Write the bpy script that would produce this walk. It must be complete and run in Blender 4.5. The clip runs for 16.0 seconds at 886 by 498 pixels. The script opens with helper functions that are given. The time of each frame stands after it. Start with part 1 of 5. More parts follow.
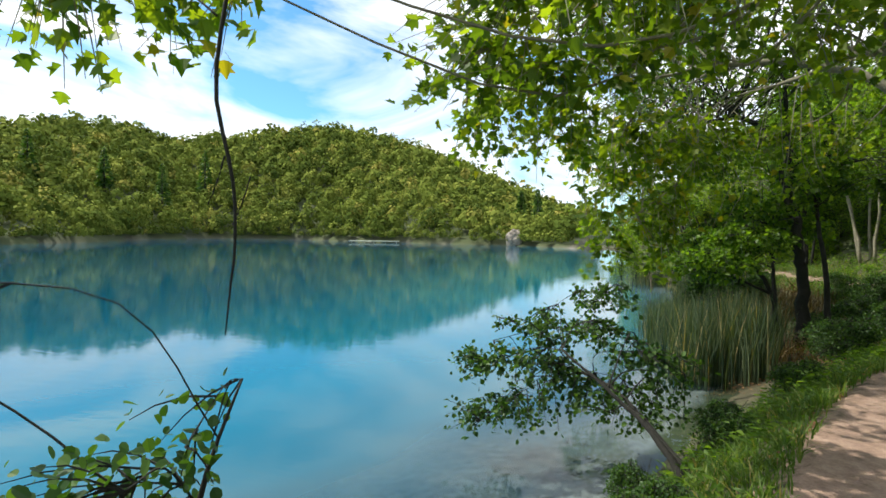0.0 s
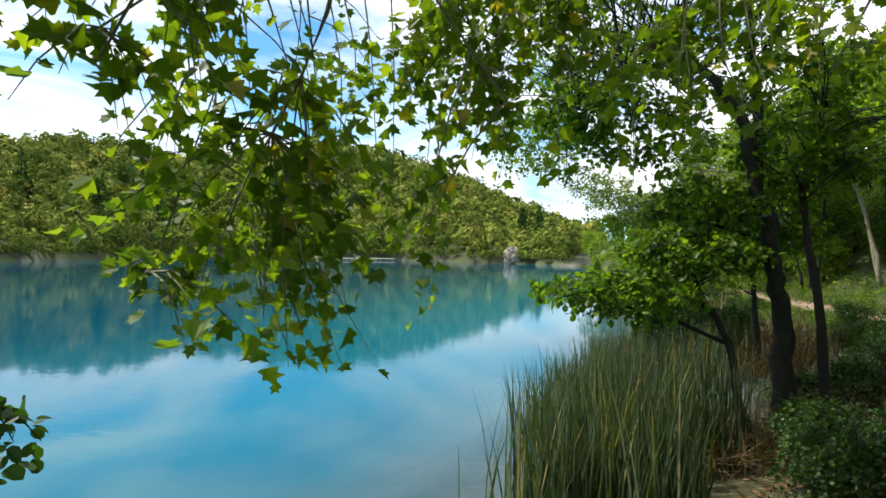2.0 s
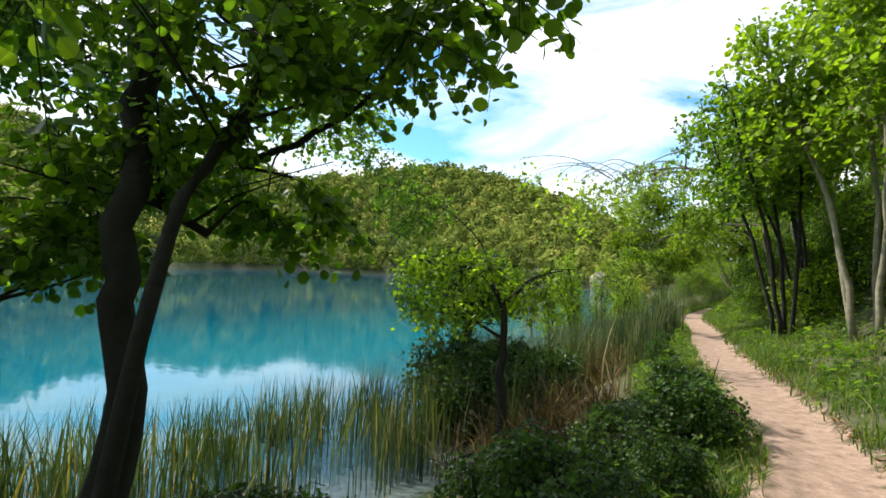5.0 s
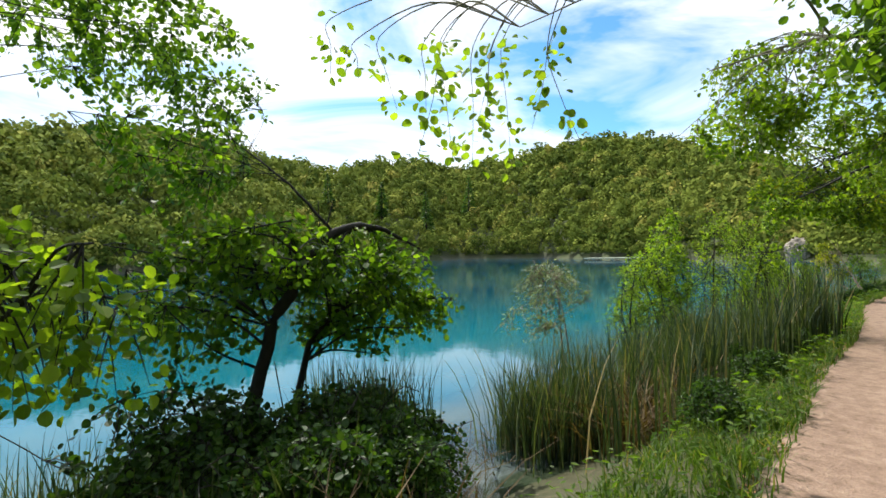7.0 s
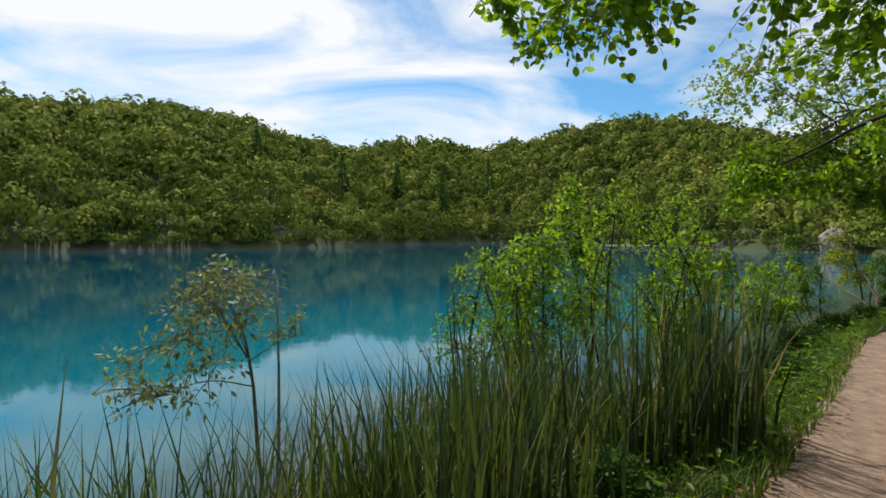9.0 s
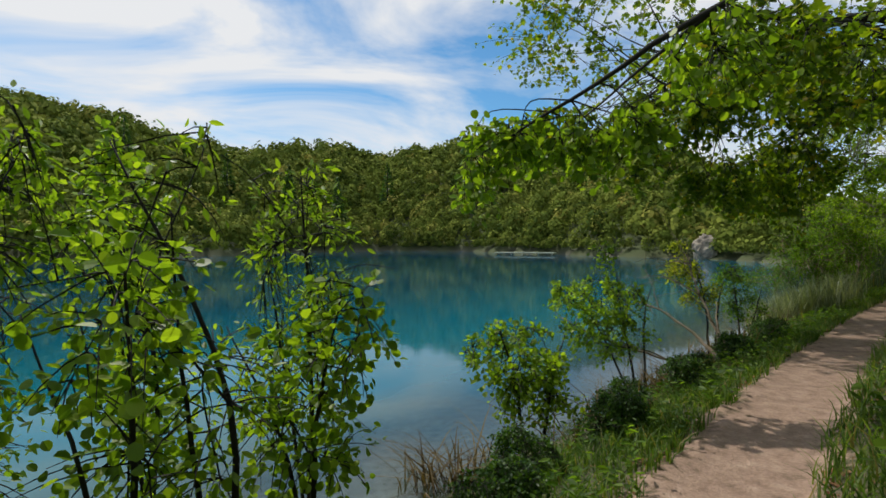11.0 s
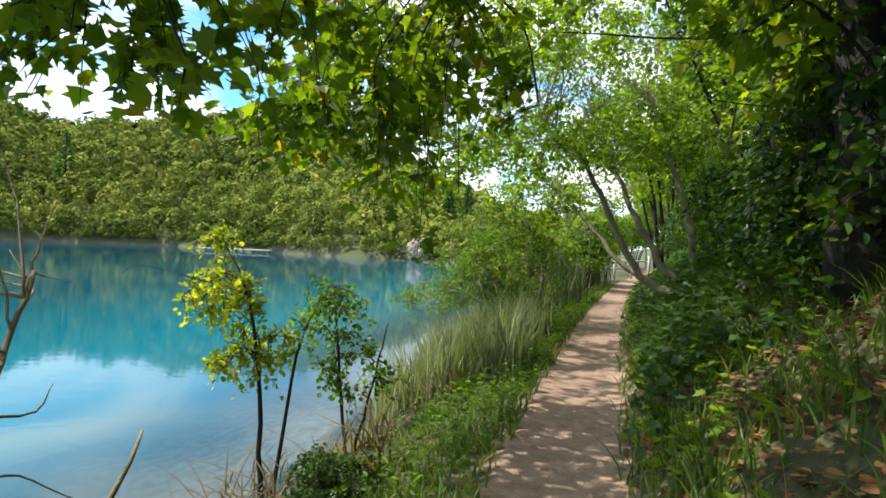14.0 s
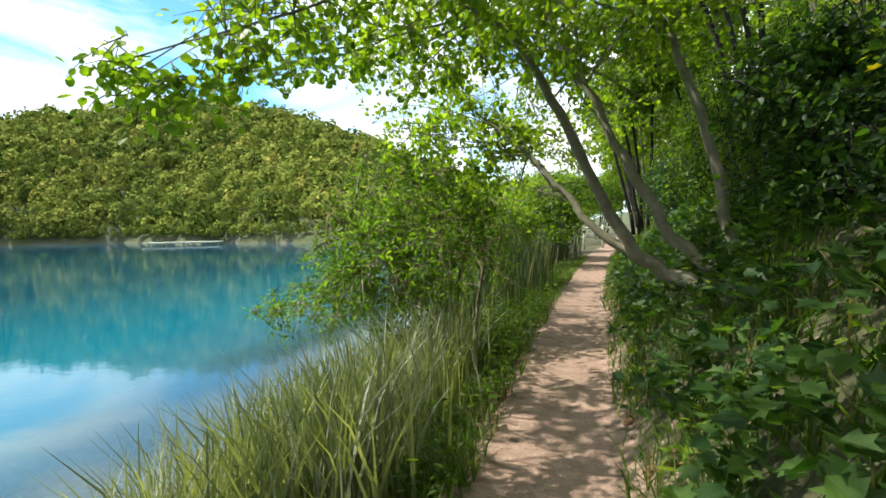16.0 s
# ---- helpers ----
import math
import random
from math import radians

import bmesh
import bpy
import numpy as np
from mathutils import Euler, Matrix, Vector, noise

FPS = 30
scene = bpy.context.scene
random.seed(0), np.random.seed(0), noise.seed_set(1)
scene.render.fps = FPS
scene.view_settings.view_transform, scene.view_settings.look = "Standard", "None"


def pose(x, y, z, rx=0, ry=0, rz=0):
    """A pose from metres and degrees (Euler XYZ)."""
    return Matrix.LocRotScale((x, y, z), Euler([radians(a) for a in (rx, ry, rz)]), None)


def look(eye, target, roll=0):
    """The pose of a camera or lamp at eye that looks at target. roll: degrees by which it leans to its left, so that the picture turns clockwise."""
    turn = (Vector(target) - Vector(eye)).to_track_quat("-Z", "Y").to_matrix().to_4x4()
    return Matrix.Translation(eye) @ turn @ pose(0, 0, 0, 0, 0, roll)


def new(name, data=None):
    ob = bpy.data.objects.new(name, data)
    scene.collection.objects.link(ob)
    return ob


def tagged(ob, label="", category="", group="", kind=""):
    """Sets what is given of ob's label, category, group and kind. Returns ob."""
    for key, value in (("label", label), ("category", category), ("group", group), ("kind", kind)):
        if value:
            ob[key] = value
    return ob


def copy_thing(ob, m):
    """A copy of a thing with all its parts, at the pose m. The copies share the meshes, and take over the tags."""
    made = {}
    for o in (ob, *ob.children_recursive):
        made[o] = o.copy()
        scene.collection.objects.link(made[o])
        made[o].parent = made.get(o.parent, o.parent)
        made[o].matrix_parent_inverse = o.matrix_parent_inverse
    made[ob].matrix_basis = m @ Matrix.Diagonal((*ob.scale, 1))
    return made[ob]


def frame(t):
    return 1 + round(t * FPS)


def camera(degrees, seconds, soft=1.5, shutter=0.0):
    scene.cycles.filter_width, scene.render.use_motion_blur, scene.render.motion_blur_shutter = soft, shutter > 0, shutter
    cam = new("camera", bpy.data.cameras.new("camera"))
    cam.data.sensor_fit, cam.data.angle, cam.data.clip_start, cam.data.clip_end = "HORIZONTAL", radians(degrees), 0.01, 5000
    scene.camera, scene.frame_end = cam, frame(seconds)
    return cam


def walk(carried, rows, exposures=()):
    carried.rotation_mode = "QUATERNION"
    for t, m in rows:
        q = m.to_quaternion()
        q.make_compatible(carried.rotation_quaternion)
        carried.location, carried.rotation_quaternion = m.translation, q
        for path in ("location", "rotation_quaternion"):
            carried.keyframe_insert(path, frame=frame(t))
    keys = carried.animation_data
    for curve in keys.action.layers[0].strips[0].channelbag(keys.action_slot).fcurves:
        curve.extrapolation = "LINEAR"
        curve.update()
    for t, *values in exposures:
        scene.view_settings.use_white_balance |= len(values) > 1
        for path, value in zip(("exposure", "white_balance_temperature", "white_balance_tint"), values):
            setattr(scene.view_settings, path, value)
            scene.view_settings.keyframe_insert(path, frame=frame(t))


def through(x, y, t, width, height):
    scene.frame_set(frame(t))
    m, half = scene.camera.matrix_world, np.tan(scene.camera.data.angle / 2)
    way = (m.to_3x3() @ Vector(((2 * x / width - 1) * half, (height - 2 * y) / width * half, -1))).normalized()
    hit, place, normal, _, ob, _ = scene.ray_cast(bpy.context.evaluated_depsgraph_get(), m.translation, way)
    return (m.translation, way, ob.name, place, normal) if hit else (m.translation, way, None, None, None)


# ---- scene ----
cam = camera(80.0, 16.0, 1.6)
PATH = [
    (0, (-3.876, -35.871, 1.285), (-4.501, -33.973, 1.224), 0.7),
    (0.5, (-3.472, -34.738, 1.185), (-4.034, -32.819, 1.208), 2.7),
    (1, (-3.037, -33.696, 1.249), (-3.653, -31.793, 1.256), 0.8),
    (1.5, (-2.729, -32.608, 1.241), (-3.393, -30.722, 1.252), 0.9),
    (2, (-2.194, -31.393, 1.234), (-2.867, -29.51, 1.239), 0.6),
    (2.5, (-1.544, -30.252, 1.18), (-2.152, -28.347, 1.198), -0.2),
    (3, (-0.720, -29.350, 1.271), (-1.274, -27.429, 1.304), -1.2),
    (3.5, (0.020, -28.400, 1.152), (-0.548, -26.483, 1.205), 0.6),
    (4, (0.690, -27.520, 1.238), (0.045, -25.626, 1.267), 1.4),
    (4.5, (1.600, -26.750, 1.211), (0.711, -24.959, 1.262), 0.2),
    (5, (2.330, -26.020, 1.204), (1.253, -24.336, 1.281), 2.8),
    (6.25, (2.580, -22.680, 1.210), (1.191, -21.241, 1.250), 0.6),
    (7.5, (2.4, -19.341, 1.221), (0.767, -18.187, 1.219), -1.3),
    (8.1, (2.2, -17.732, 1.221), (0.537, -16.621, 1.219), -0.9),
    (10.5, (1.021, -11.852, 1.229), (-0.472, -10.528, 1.097), 1.6),
    (11, (0.806, -10.516, 1.227), (-0.603, -9.096, 1.201), -0.1),
    (11.5, (0.507, -9.194, 1.243), (-0.711, -7.608, 1.229), 0.1),
    (12, (0.334, -7.855, 1.262), (-0.699, -6.144, 1.326), 0.4),
    (12.5, (0.168, -6.657, 1.268), (-0.73, -4.87, 1.295), -1.3),
    (13, (0.135, -5.545, 1.214), (-0.66, -3.71, 1.23), -2.3),
    (13.5, (0.081, -4.642, 1.175), (-0.677, -2.791, 1.182), -1.7),
    (14, (-0.015, -3.926, 1.158), (-0.596, -2.013, 1.146), 2.3),
    (14.5, (-0.045, -2.942, 1.179), (-0.507, -0.996, 1.167), 1.2),
    (15, (0.026, -2.107, 1.15), (-0.353, -0.143, 1.106), 1.7),
    (15.5, (0.034, -1.411, 1.146), (-0.362, 0.549, 1.104), 2.4),
    (16, (-0.029, -0.683, 1.138), (-0.5, 1.258, 1.042), -1.4),
]
EXPOSURES = [(0, 0.35), (2.5, 0.35), (3.5, 0.45), (5.2, 0.6), (7.5, 0.2), (8.2, 0.0), (10.3, -0.5), (11.2, -0.5), (12.3, 0.35), (13.5, 0.6), (14.5, 0.8), (16.0, 0.75)]
walk(cam, [(t, look(eye, target, roll)) for t, eye, target, roll in PATH], EXPOSURES)

# ---------- world and sun ----------
SUN_AZ, SUN_EL = -90.0, 52.0          # degrees, azimuth clockwise from +y
world = bpy.data.worlds.new("world")
scene.world = world
world.use_nodes = True
wn, wl = world.node_tree.nodes, world.node_tree.links
wn.clear()
w_out = wn.new("ShaderNodeOutputWorld")
w_bg = wn.new("ShaderNodeBackground")
w_sky = wn.new("ShaderNodeTexSky")
w_sky.sky_type = "NISHITA"
w_sky.sun_disc = False
w_sky.sun_elevation = radians(SUN_EL)
w_sky.sun_rotation = radians(SUN_AZ)
w_sky.dust_density = 0.2
w_sky.ozone_density = 2.5
w_co = wn.new("ShaderNodeTexCoord")
w_map = wn.new("ShaderNodeMapping")
w_map.inputs["Scale"].default_value = (1.0, 1.0, 3.2)
w_map.inputs["Rotation"].default_value = (0.0, 0.25, 0.6)
w_noise = wn.new("ShaderNodeTexNoise")
w_noise.inputs["Scale"].default_value = 2.1
w_noise.inputs["Detail"].default_value = 6.0
w_noise.inputs["Roughness"].default_value = 0.55
w_noise.inputs["Distortion"].default_value = 0.6
w_ramp = wn.new("ShaderNodeValToRGB")
w_ramp.color_ramp.elements[0].position = 0.36
w_ramp.color_ramp.elements[1].position = 0.56
w_mix = wn.new("ShaderNodeMix")
w_mix.data_type = "RGBA"
w_mix.inputs[7].default_value = (10.4, 10.6, 10.9, 1.0)
wl.new(w_co.outputs["Generated"], w_map.inputs["Vector"])
wl.new(w_map.outputs["Vector"], w_noise.inputs["Vector"])
wl.new(w_noise.outputs["Fac"], w_ramp.inputs["Fac"])
wl.new(w_ramp.outputs["Color"], w_mix.inputs[0])
w_hue = wn.new("ShaderNodeMix")
w_hue.data_type, w_hue.blend_type = "RGBA", "MULTIPLY"
w_hue.inputs[0].default_value = 1.0
w_hue.inputs[7].default_value = (0.78, 1.30, 1.5, 1.0)
wl.new(w_sky.outputs["Color"], w_hue.inputs[6])
wl.new(w_hue.outputs[2], w_mix.inputs[6])
wl.new(w_mix.outputs[2], w_bg.inputs["Color"])
w_bg.inputs["Strength"].default_value = 0.11
wl.new(w_bg.outputs["Background"], w_out.inputs["Surface"])

sun_data = bpy.data.lights.new("sun", "SUN")
sun_data.energy, sun_data.angle, sun_data.color = 4.8, radians(0.6), (1.0, 0.95, 0.86)
sun = new("sun", sun_data)
_az, _el = radians(SUN_AZ), radians(SUN_EL)
SUN_DIR = Vector((math.sin(_az) * math.cos(_el), math.cos(_az) * math.cos(_el), math.sin(_el)))
sun.matrix_world = look(SUN_DIR * 60, (0, 0, 0))


# ---------- materials ----------
def material(name):
    m = bpy.data.materials.new(name)
    m.use_nodes = True
    n, l = m.node_tree.nodes, m.node_tree.links
    return m, n, l, n["Principled BSDF"], n["Material Output"]


def noise_node(n, l, scale, detail=4.0, rough=0.55, coords="Object"):
    co = n.new("ShaderNodeTexCoord")
    tex = n.new("ShaderNodeTexNoise")
    tex.inputs["Scale"].default_value, tex.inputs["Detail"].default_value = scale, detail
    tex.inputs["Roughness"].default_value = rough
    l.new(co.outputs[coords], tex.inputs["Vector"])
    return tex.outputs["Fac"]


def ramp_node(n, l, fac, stops):
    r = n.new("ShaderNodeValToRGB")
    el = r.color_ramp.elements
    while len(el) < len(stops):
        el.new(0.5)
    for e, (p, c) in zip(el, stops):
        e.position, e.color = p, (*c, 1.0)
    l.new(fac, r.inputs["Fac"])
    return r.outputs["Color"]


def mix_node(n, l, fac, a, b, mode="MIX"):
    m = n.new("ShaderNodeMix")
    m.data_type, m.blend_type = "RGBA", mode
    for sock, v in ((m.inputs[0], fac), (m.inputs[6], a), (m.inputs[7], b)):
        if isinstance(v, (int, float)):
            sock.default_value = v
        elif isinstance(v, tuple):
            sock.default_value = (*v, 1.0)
        else:
            l.new(v, sock)
    return m.outputs[2]


def bump_node(n, l, height, strength, distance):
    b = n.new("ShaderNodeBump")
    b.inputs["Strength"].default_value, b.inputs["Distance"].default_value = strength, distance
    l.new(height, b.inputs["Height"])
    return b.outputs["Normal"]


def leaf_material(name, dark, mid, light, through=0.45, rough=0.45, odd=None):
    """Leaves: colour varies leaf by leaf, with light shining through."""
    m, n, l, p, out = material(name)
    geo = n.new("ShaderNodeNewGeometry")
    stops = [(0.0, dark), (0.5, mid), (0.93, light)]
    if odd:
        stops += [(0.975, odd)]
    c = ramp_node(n, l, geo.outputs["Random Per Island"], stops)
    big = noise_node(n, l, 1.3, 3.0)
    c = mix_node(n, l, 0.55, c, ramp_node(n, l, big, [(0.3, (0.45, 0.5, 0.42)), (0.7, (1.25, 1.2, 1.0))]), "MULTIPLY")
    l.new(c, p.inputs["Base Color"])
    p.inputs["Roughness"].default_value = rough
    p.inputs["Specular IOR Level"].default_value = 0.25
    t = n.new("ShaderNodeBsdfTranslucent")
    c2 = mix_node(n, l, 1.0, c, (2.3, 2.4, 0.6), "MULTIPLY")
    l.new(c2, t.inputs["Color"])
    s = n.new("ShaderNodeMixShader")
    s.inputs[0].default_value = through
    l.new(p.outputs[0], s.inputs[1])
    l.new(t.outputs[0], s.inputs[2])
    l.new(s.outputs[0], out.inputs["Surface"])
    return m


def bark_material(name, dark, light, scale=14.0):
    m, n, l, p, out = material(name)
    f = noise_node(n, l, scale, 6.0, 0.65)
    g = noise_node(n, l, scale * 0.18, 3.0)
    c = ramp_node(n, l, f, [(0.3, dark), (0.72, light)])
    c = mix_node(n, l, g, c, (dark[0] * 0.9, dark[1] * 1.25, dark[2] * 0.8))
    l.new(c, p.inputs["Base Color"])
    p.inputs["Roughness"].default_value = 0.9
    l.new(bump_node(n, l, f, 0.8, 0.02), p.inputs["Normal"])
    return m


LEAF_ALDER = leaf_material("alder_leaf", (0.04, 0.085, 0.012), (0.075, 0.145, 0.018), (0.14, 0.225, 0.025), 0.52)
LEAF_MAPLE = leaf_material("maple_leaf", (0.05, 0.09, 0.010), (0.10, 0.16, 0.015), (0.19, 0.24, 0.02), 0.52, 0.5, (0.24, 0.20, 0.02))
LEAF_ASH = leaf_material("sapling_leaf", (0.085, 0.15, 0.016), (0.15, 0.24, 0.025), (0.25, 0.34, 0.035), 0.48)
LEAF_YELLOW = leaf_material("yellow_leaf", (0.13, 0.17, 0.02), (0.24, 0.27, 0.03), (0.36, 0.36, 0.04), 0.45)
LEAF_WILLOW = leaf_material("willow_leaf", (0.12, 0.15, 0.10), (0.21, 0.245, 0.165), (0.33, 0.36, 0.25), 0.2, 0.5)
# Dark leaf: holds the shade under trees as colour; also serves the spruces.
LEAF_DARK = leaf_material("dark_shaded_leaf", (0.02, 0.055, 0.014), (0.04, 0.09, 0.02), (0.075, 0.14, 0.03), 0.35)


def hill_material():
    """Far crowns: each tree has a tone of its own, each clump varies a little."""
    m, n, l, p, out = material("hill_leaf")
    tone = n.new("ShaderNodeAttribute")
    tone.attribute_name = "tone"
    geo = n.new("ShaderNodeNewGeometry")
    c = ramp_node(n, l, tone.outputs["Fac"], [(0.0, (0.06, 0.095, 0.016)), (0.45, (0.145, 0.19, 0.03)), (0.8, (0.235, 0.27, 0.05)), (1.0, (0.31, 0.29, 0.065))])
    c = mix_node(n, l, 0.7, c, ramp_node(n, l, geo.outputs["Random Per Island"], [(0.0, (0.68, 0.7, 0.68)), (1.0, (1.2, 1.2, 1.1))]), "MULTIPLY")
    l.new(c, p.inputs["Base Color"])
    p.inputs["Roughness"].default_value = 0.95
    p.inputs["Specular IOR Level"].default_value = 0.08
    t = n.new("ShaderNodeBsdfTranslucent")
    l.new(c, t.inputs["Color"])
    s = n.new("ShaderNodeMixShader")
    s.inputs[0].default_value = 0.25
    l.new(p.outputs[0], s.inputs[1])
    l.new(t.outputs[0], s.inputs[2])
    l.new(s.outputs[0], out.inputs["Surface"])
    return m


LEAF_HILL = hill_material()
LEAF_GRASS = leaf_material("grass_blade", (0.04, 0.085, 0.016), (0.075, 0.14, 0.026), (0.15, 0.20, 0.05), 0.35, 0.55, (0.28, 0.22, 0.10))
LEAF_REED = leaf_material("reed_blade", (0.026, 0.048, 0.028), (0.052, 0.082, 0.045), (0.125, 0.155, 0.085), 0.2, 0.5, (0.33, 0.26, 0.13))
LEAF_DRY = leaf_material("dry_blade", (0.06, 0.04, 0.022), (0.12, 0.08, 0.045), (0.22, 0.16, 0.09), 0.2, 0.8)
LITTER = leaf_material("fallen_leaf", (0.10, 0.05, 0.025), (0.20, 0.10, 0.05), (0.33, 0.19, 0.10), 0.1, 0.8)
BARK = bark_material("dark_bark", (0.012, 0.010, 0.008), (0.04, 0.034, 0.027))
BARK_PALE = bark_material("pale_bark", (0.14, 0.11, 0.08), (0.42, 0.36, 0.28), 9.0)
BARK_DEAD = bark_material("dead_wood", (0.16, 0.10, 0.07), (0.42, 0.32, 0.25), 22.0)


def ground_material():
    m, n, l, p, out = material("earth")
    zone = n.new("ShaderNodeAttribute")
    zone.attribute_name = "path_wear"
    f = noise_node(n, l, 9.0, 8.0, 0.65)
    g = noise_node(n, l, 60.0, 4.0, 0.6)
    h = noise_node(n, l, 1.1, 3.0)
    sand = ramp_node(n, l, f, [(0.25, (0.19, 0.12, 0.085)), (0.55, (0.33, 0.225, 0.165)), (0.8, (0.45, 0.335, 0.255))])
    sand = mix_node(n, l, 0.5, sand, ramp_node(n, l, g, [(0.35, (0.62, 0.6, 0.58)), (0.65, (1.15, 1.12, 1.1))]), "MULTIPLY")
    soil = ramp_node(n, l, f, [(0.3, (0.03, 0.02, 0.012)), (0.6, (0.075, 0.05, 0.03)), (0.8, (0.14, 0.09, 0.055))])
    soil = mix_node(n, l, h, soil, (0.07, 0.09, 0.03))
    edge = n.new("ShaderNodeMath")
    edge.operation = "MULTIPLY_ADD"
    l.new(f, edge.inputs[0])
    edge.inputs[1].default_value = 2.4
    edge.inputs[2].default_value = -1.2
    add = n.new("ShaderNodeMath")
    add.operation = "ADD"
    add.use_clamp = True
    l.new(zone.outputs["Fac"], add.inputs[0])
    l.new(edge.outputs[0], add.inputs[1])
    fac = ramp_node(n, l, add.outputs[0], [(0.25, (0, 0, 0)), (0.7, (1, 1, 1))])
    bed = n.new("ShaderNodeAttribute")
    bed.attribute_name = "lake_bed"
    marl = ramp_node(n, l, f, [(0.3, (0.14, 0.12, 0.115)), (0.7, (0.34, 0.31, 0.29))])
    c = mix_node(n, l, fac, soil, sand)
    c = mix_node(n, l, bed.outputs["Fac"], c, marl)
    wood = n.new("ShaderNodeAttribute")
    wood.attribute_name = "wood_floor"
    c = mix_node(n, l, wood.outputs["Fac"], c, ramp_node(n, l, f, [(0.3, (0.035, 0.05, 0.015)), (0.7, (0.08, 0.10, 0.03))]))
    l.new(c, p.inputs["Base Color"])
    p.inputs["Roughness"].default_value = 0.95
    l.new(bump_node(n, l, mix_node(n, l, 0.5, f, g), 0.7, 0.03), p.inputs["Normal"])
    return m


def water_material():
    m, n, l, p, out = material("lake_water")
    depth = n.new("ShaderNodeAttribute")
    depth.attribute_name = "depth"
    big = noise_node(n, l, 0.03, 3.0)
    c = ramp_node(n, l, depth.outputs["Fac"], [(0.0, (0.07, 0.12, 0.14)), (0.25, (0.0, 0.13, 0.185)), (0.7, (0.0, 0.066, 0.115))])
    c = mix_node(n, l, 0.6, c, ramp_node(n, l, big, [(0.35, (0.55, 0.75, 0.9)), (0.65, (1.2, 1.1, 1.0))]), "MULTIPLY")
    l.new(c, p.inputs["Base Color"])
    p.inputs["Roughness"].default_value = 0.04
    p.inputs["IOR"].default_value = 1.3
    p.inputs["Specular Tint"].default_value = (0.5, 0.86, 1.0, 1.0)
    co = n.new("ShaderNodeTexCoord")
    mp = n.new("ShaderNodeMapping")
    mp.inputs["Scale"].default_value = (1.0, 2.2, 1.0)
    mp.inputs["Rotation"].default_value = (0, 0, 0.5)
    l.new(co.outputs["Object"], mp.inputs["Vector"])
    rip = n.new("ShaderNodeTexNoise")
    rip.inputs["Scale"].default_value, rip.inputs["Detail"].default_value = 3.0, 3.0
    l.new(mp.outputs["Vector"], rip.inputs["Vector"])
    l.new(bump_node(n, l, rip.outputs["Fac"], 0.045, 0.03), p.inputs["Normal"])
    clear = n.new("ShaderNodeBsdfTransparent")
    clear.inputs["Color"].default_value = (0.72, 0.85, 0.85, 1)
    gl = n.new("ShaderNodeBsdfGlossy")
    gl.inputs["Roughness"].default_value = 0.03
    fr = n.new("ShaderNodeFresnel")
    fr.inputs["IOR"].default_value = 1.33
    top = n.new("ShaderNodeMixShader")
    l.new(fr.outputs[0], top.inputs[0])
    l.new(clear.outputs[0], top.inputs[1])
    l.new(gl.outputs[0], top.inputs[2])
    s = n.new("ShaderNodeMixShader")
    l.new(ramp_node(n, l, depth.outputs["Fac"], [(0.01, (0.0, 0.0, 0.0)), (0.14, (1, 1, 1))]), s.inputs[0])
    l.new(top.outputs[0], s.inputs[1])
    l.new(p.outputs[0], s.inputs[2])
    l.new(s.outputs[0], out.inputs["Surface"])
    return m


def rock_material():
    m, n, l, p, out = material("pale_rock")
    f = noise_node(n, l, 0.9, 8.0, 0.65)
    l.new(ramp_node(n, l, f, [(0.3, (0.14, 0.115, 0.085)), (0.55, (0.36, 0.31, 0.24)), (0.75, (0.48, 0.42, 0.34))]), p.inputs["Base Color"])
    p.inputs["Roughness"].default_value = 0.95
    l.new(bump_node(n, l, f, 0.9, 0.3), p.inputs["Normal"])
    return m


EARTH, WATER, ROCK = ground_material(), water_material(), rock_material()
WOOD_PALE = bark_material("weathered_boards", (0.42, 0.40, 0.36), (0.68, 0.66, 0.62), 12.0)

# ---------- the plan: path, shore, far shore ----------
CX_Y = [-200, -60, -40, -35.9, -33.7, -32.6, -31.4, -30.25, -29.3, -28.3, -27.4, -26.5, -25.7, -23.5, -21.5, -19.3, -17.7, -15, -12.3, -10.5, -9.2, -7.8, -6.6, -4, -1, 2, 5.7, 8, 12, 20, 40, 300]
CX_X = [-70, -12, -5.3, -3.75, -2.95, -2.6, -2.05, -1.4, -0.65, 0.1, 0.78, 1.75, 2.25, 2.6, 2.6, 2.2, 1.82, 1.25, 0.9, 0.55, 0.25, -0.02, -0.12, -0.2, -0.2, -0.13, 0.02, 0.15, 0.45, 1.2, 4, 60]
SH_Y = [-200, -60, -40, -34, -31, -27.7, -25, -23, -21, -20.2, -19.3, -18.4, -17.6, -16.5, -15, -13, -10, -5, 0, 5, 12, 25, 36, 44]
SH_X = [-90, -16, -6.4, -5.0, -3.8, -2.6, -1.5, -0.5, -0.45, -1.2, -1.9, -1.7, -1.0, -0.9, -1.2, -2.0, -2.4, -2.5, -2.6, -3.1, -3.2, -3.6, -5, -9]
FAR = [(-9, 44), (-14, 49), (-20, 54), (-34, 57), (-50, 62), (-74, 73), (-96, 66), (-92, 42), (-78, 22), (-74, -10), (-78, -50), (-84, -110), (-90, -200)]
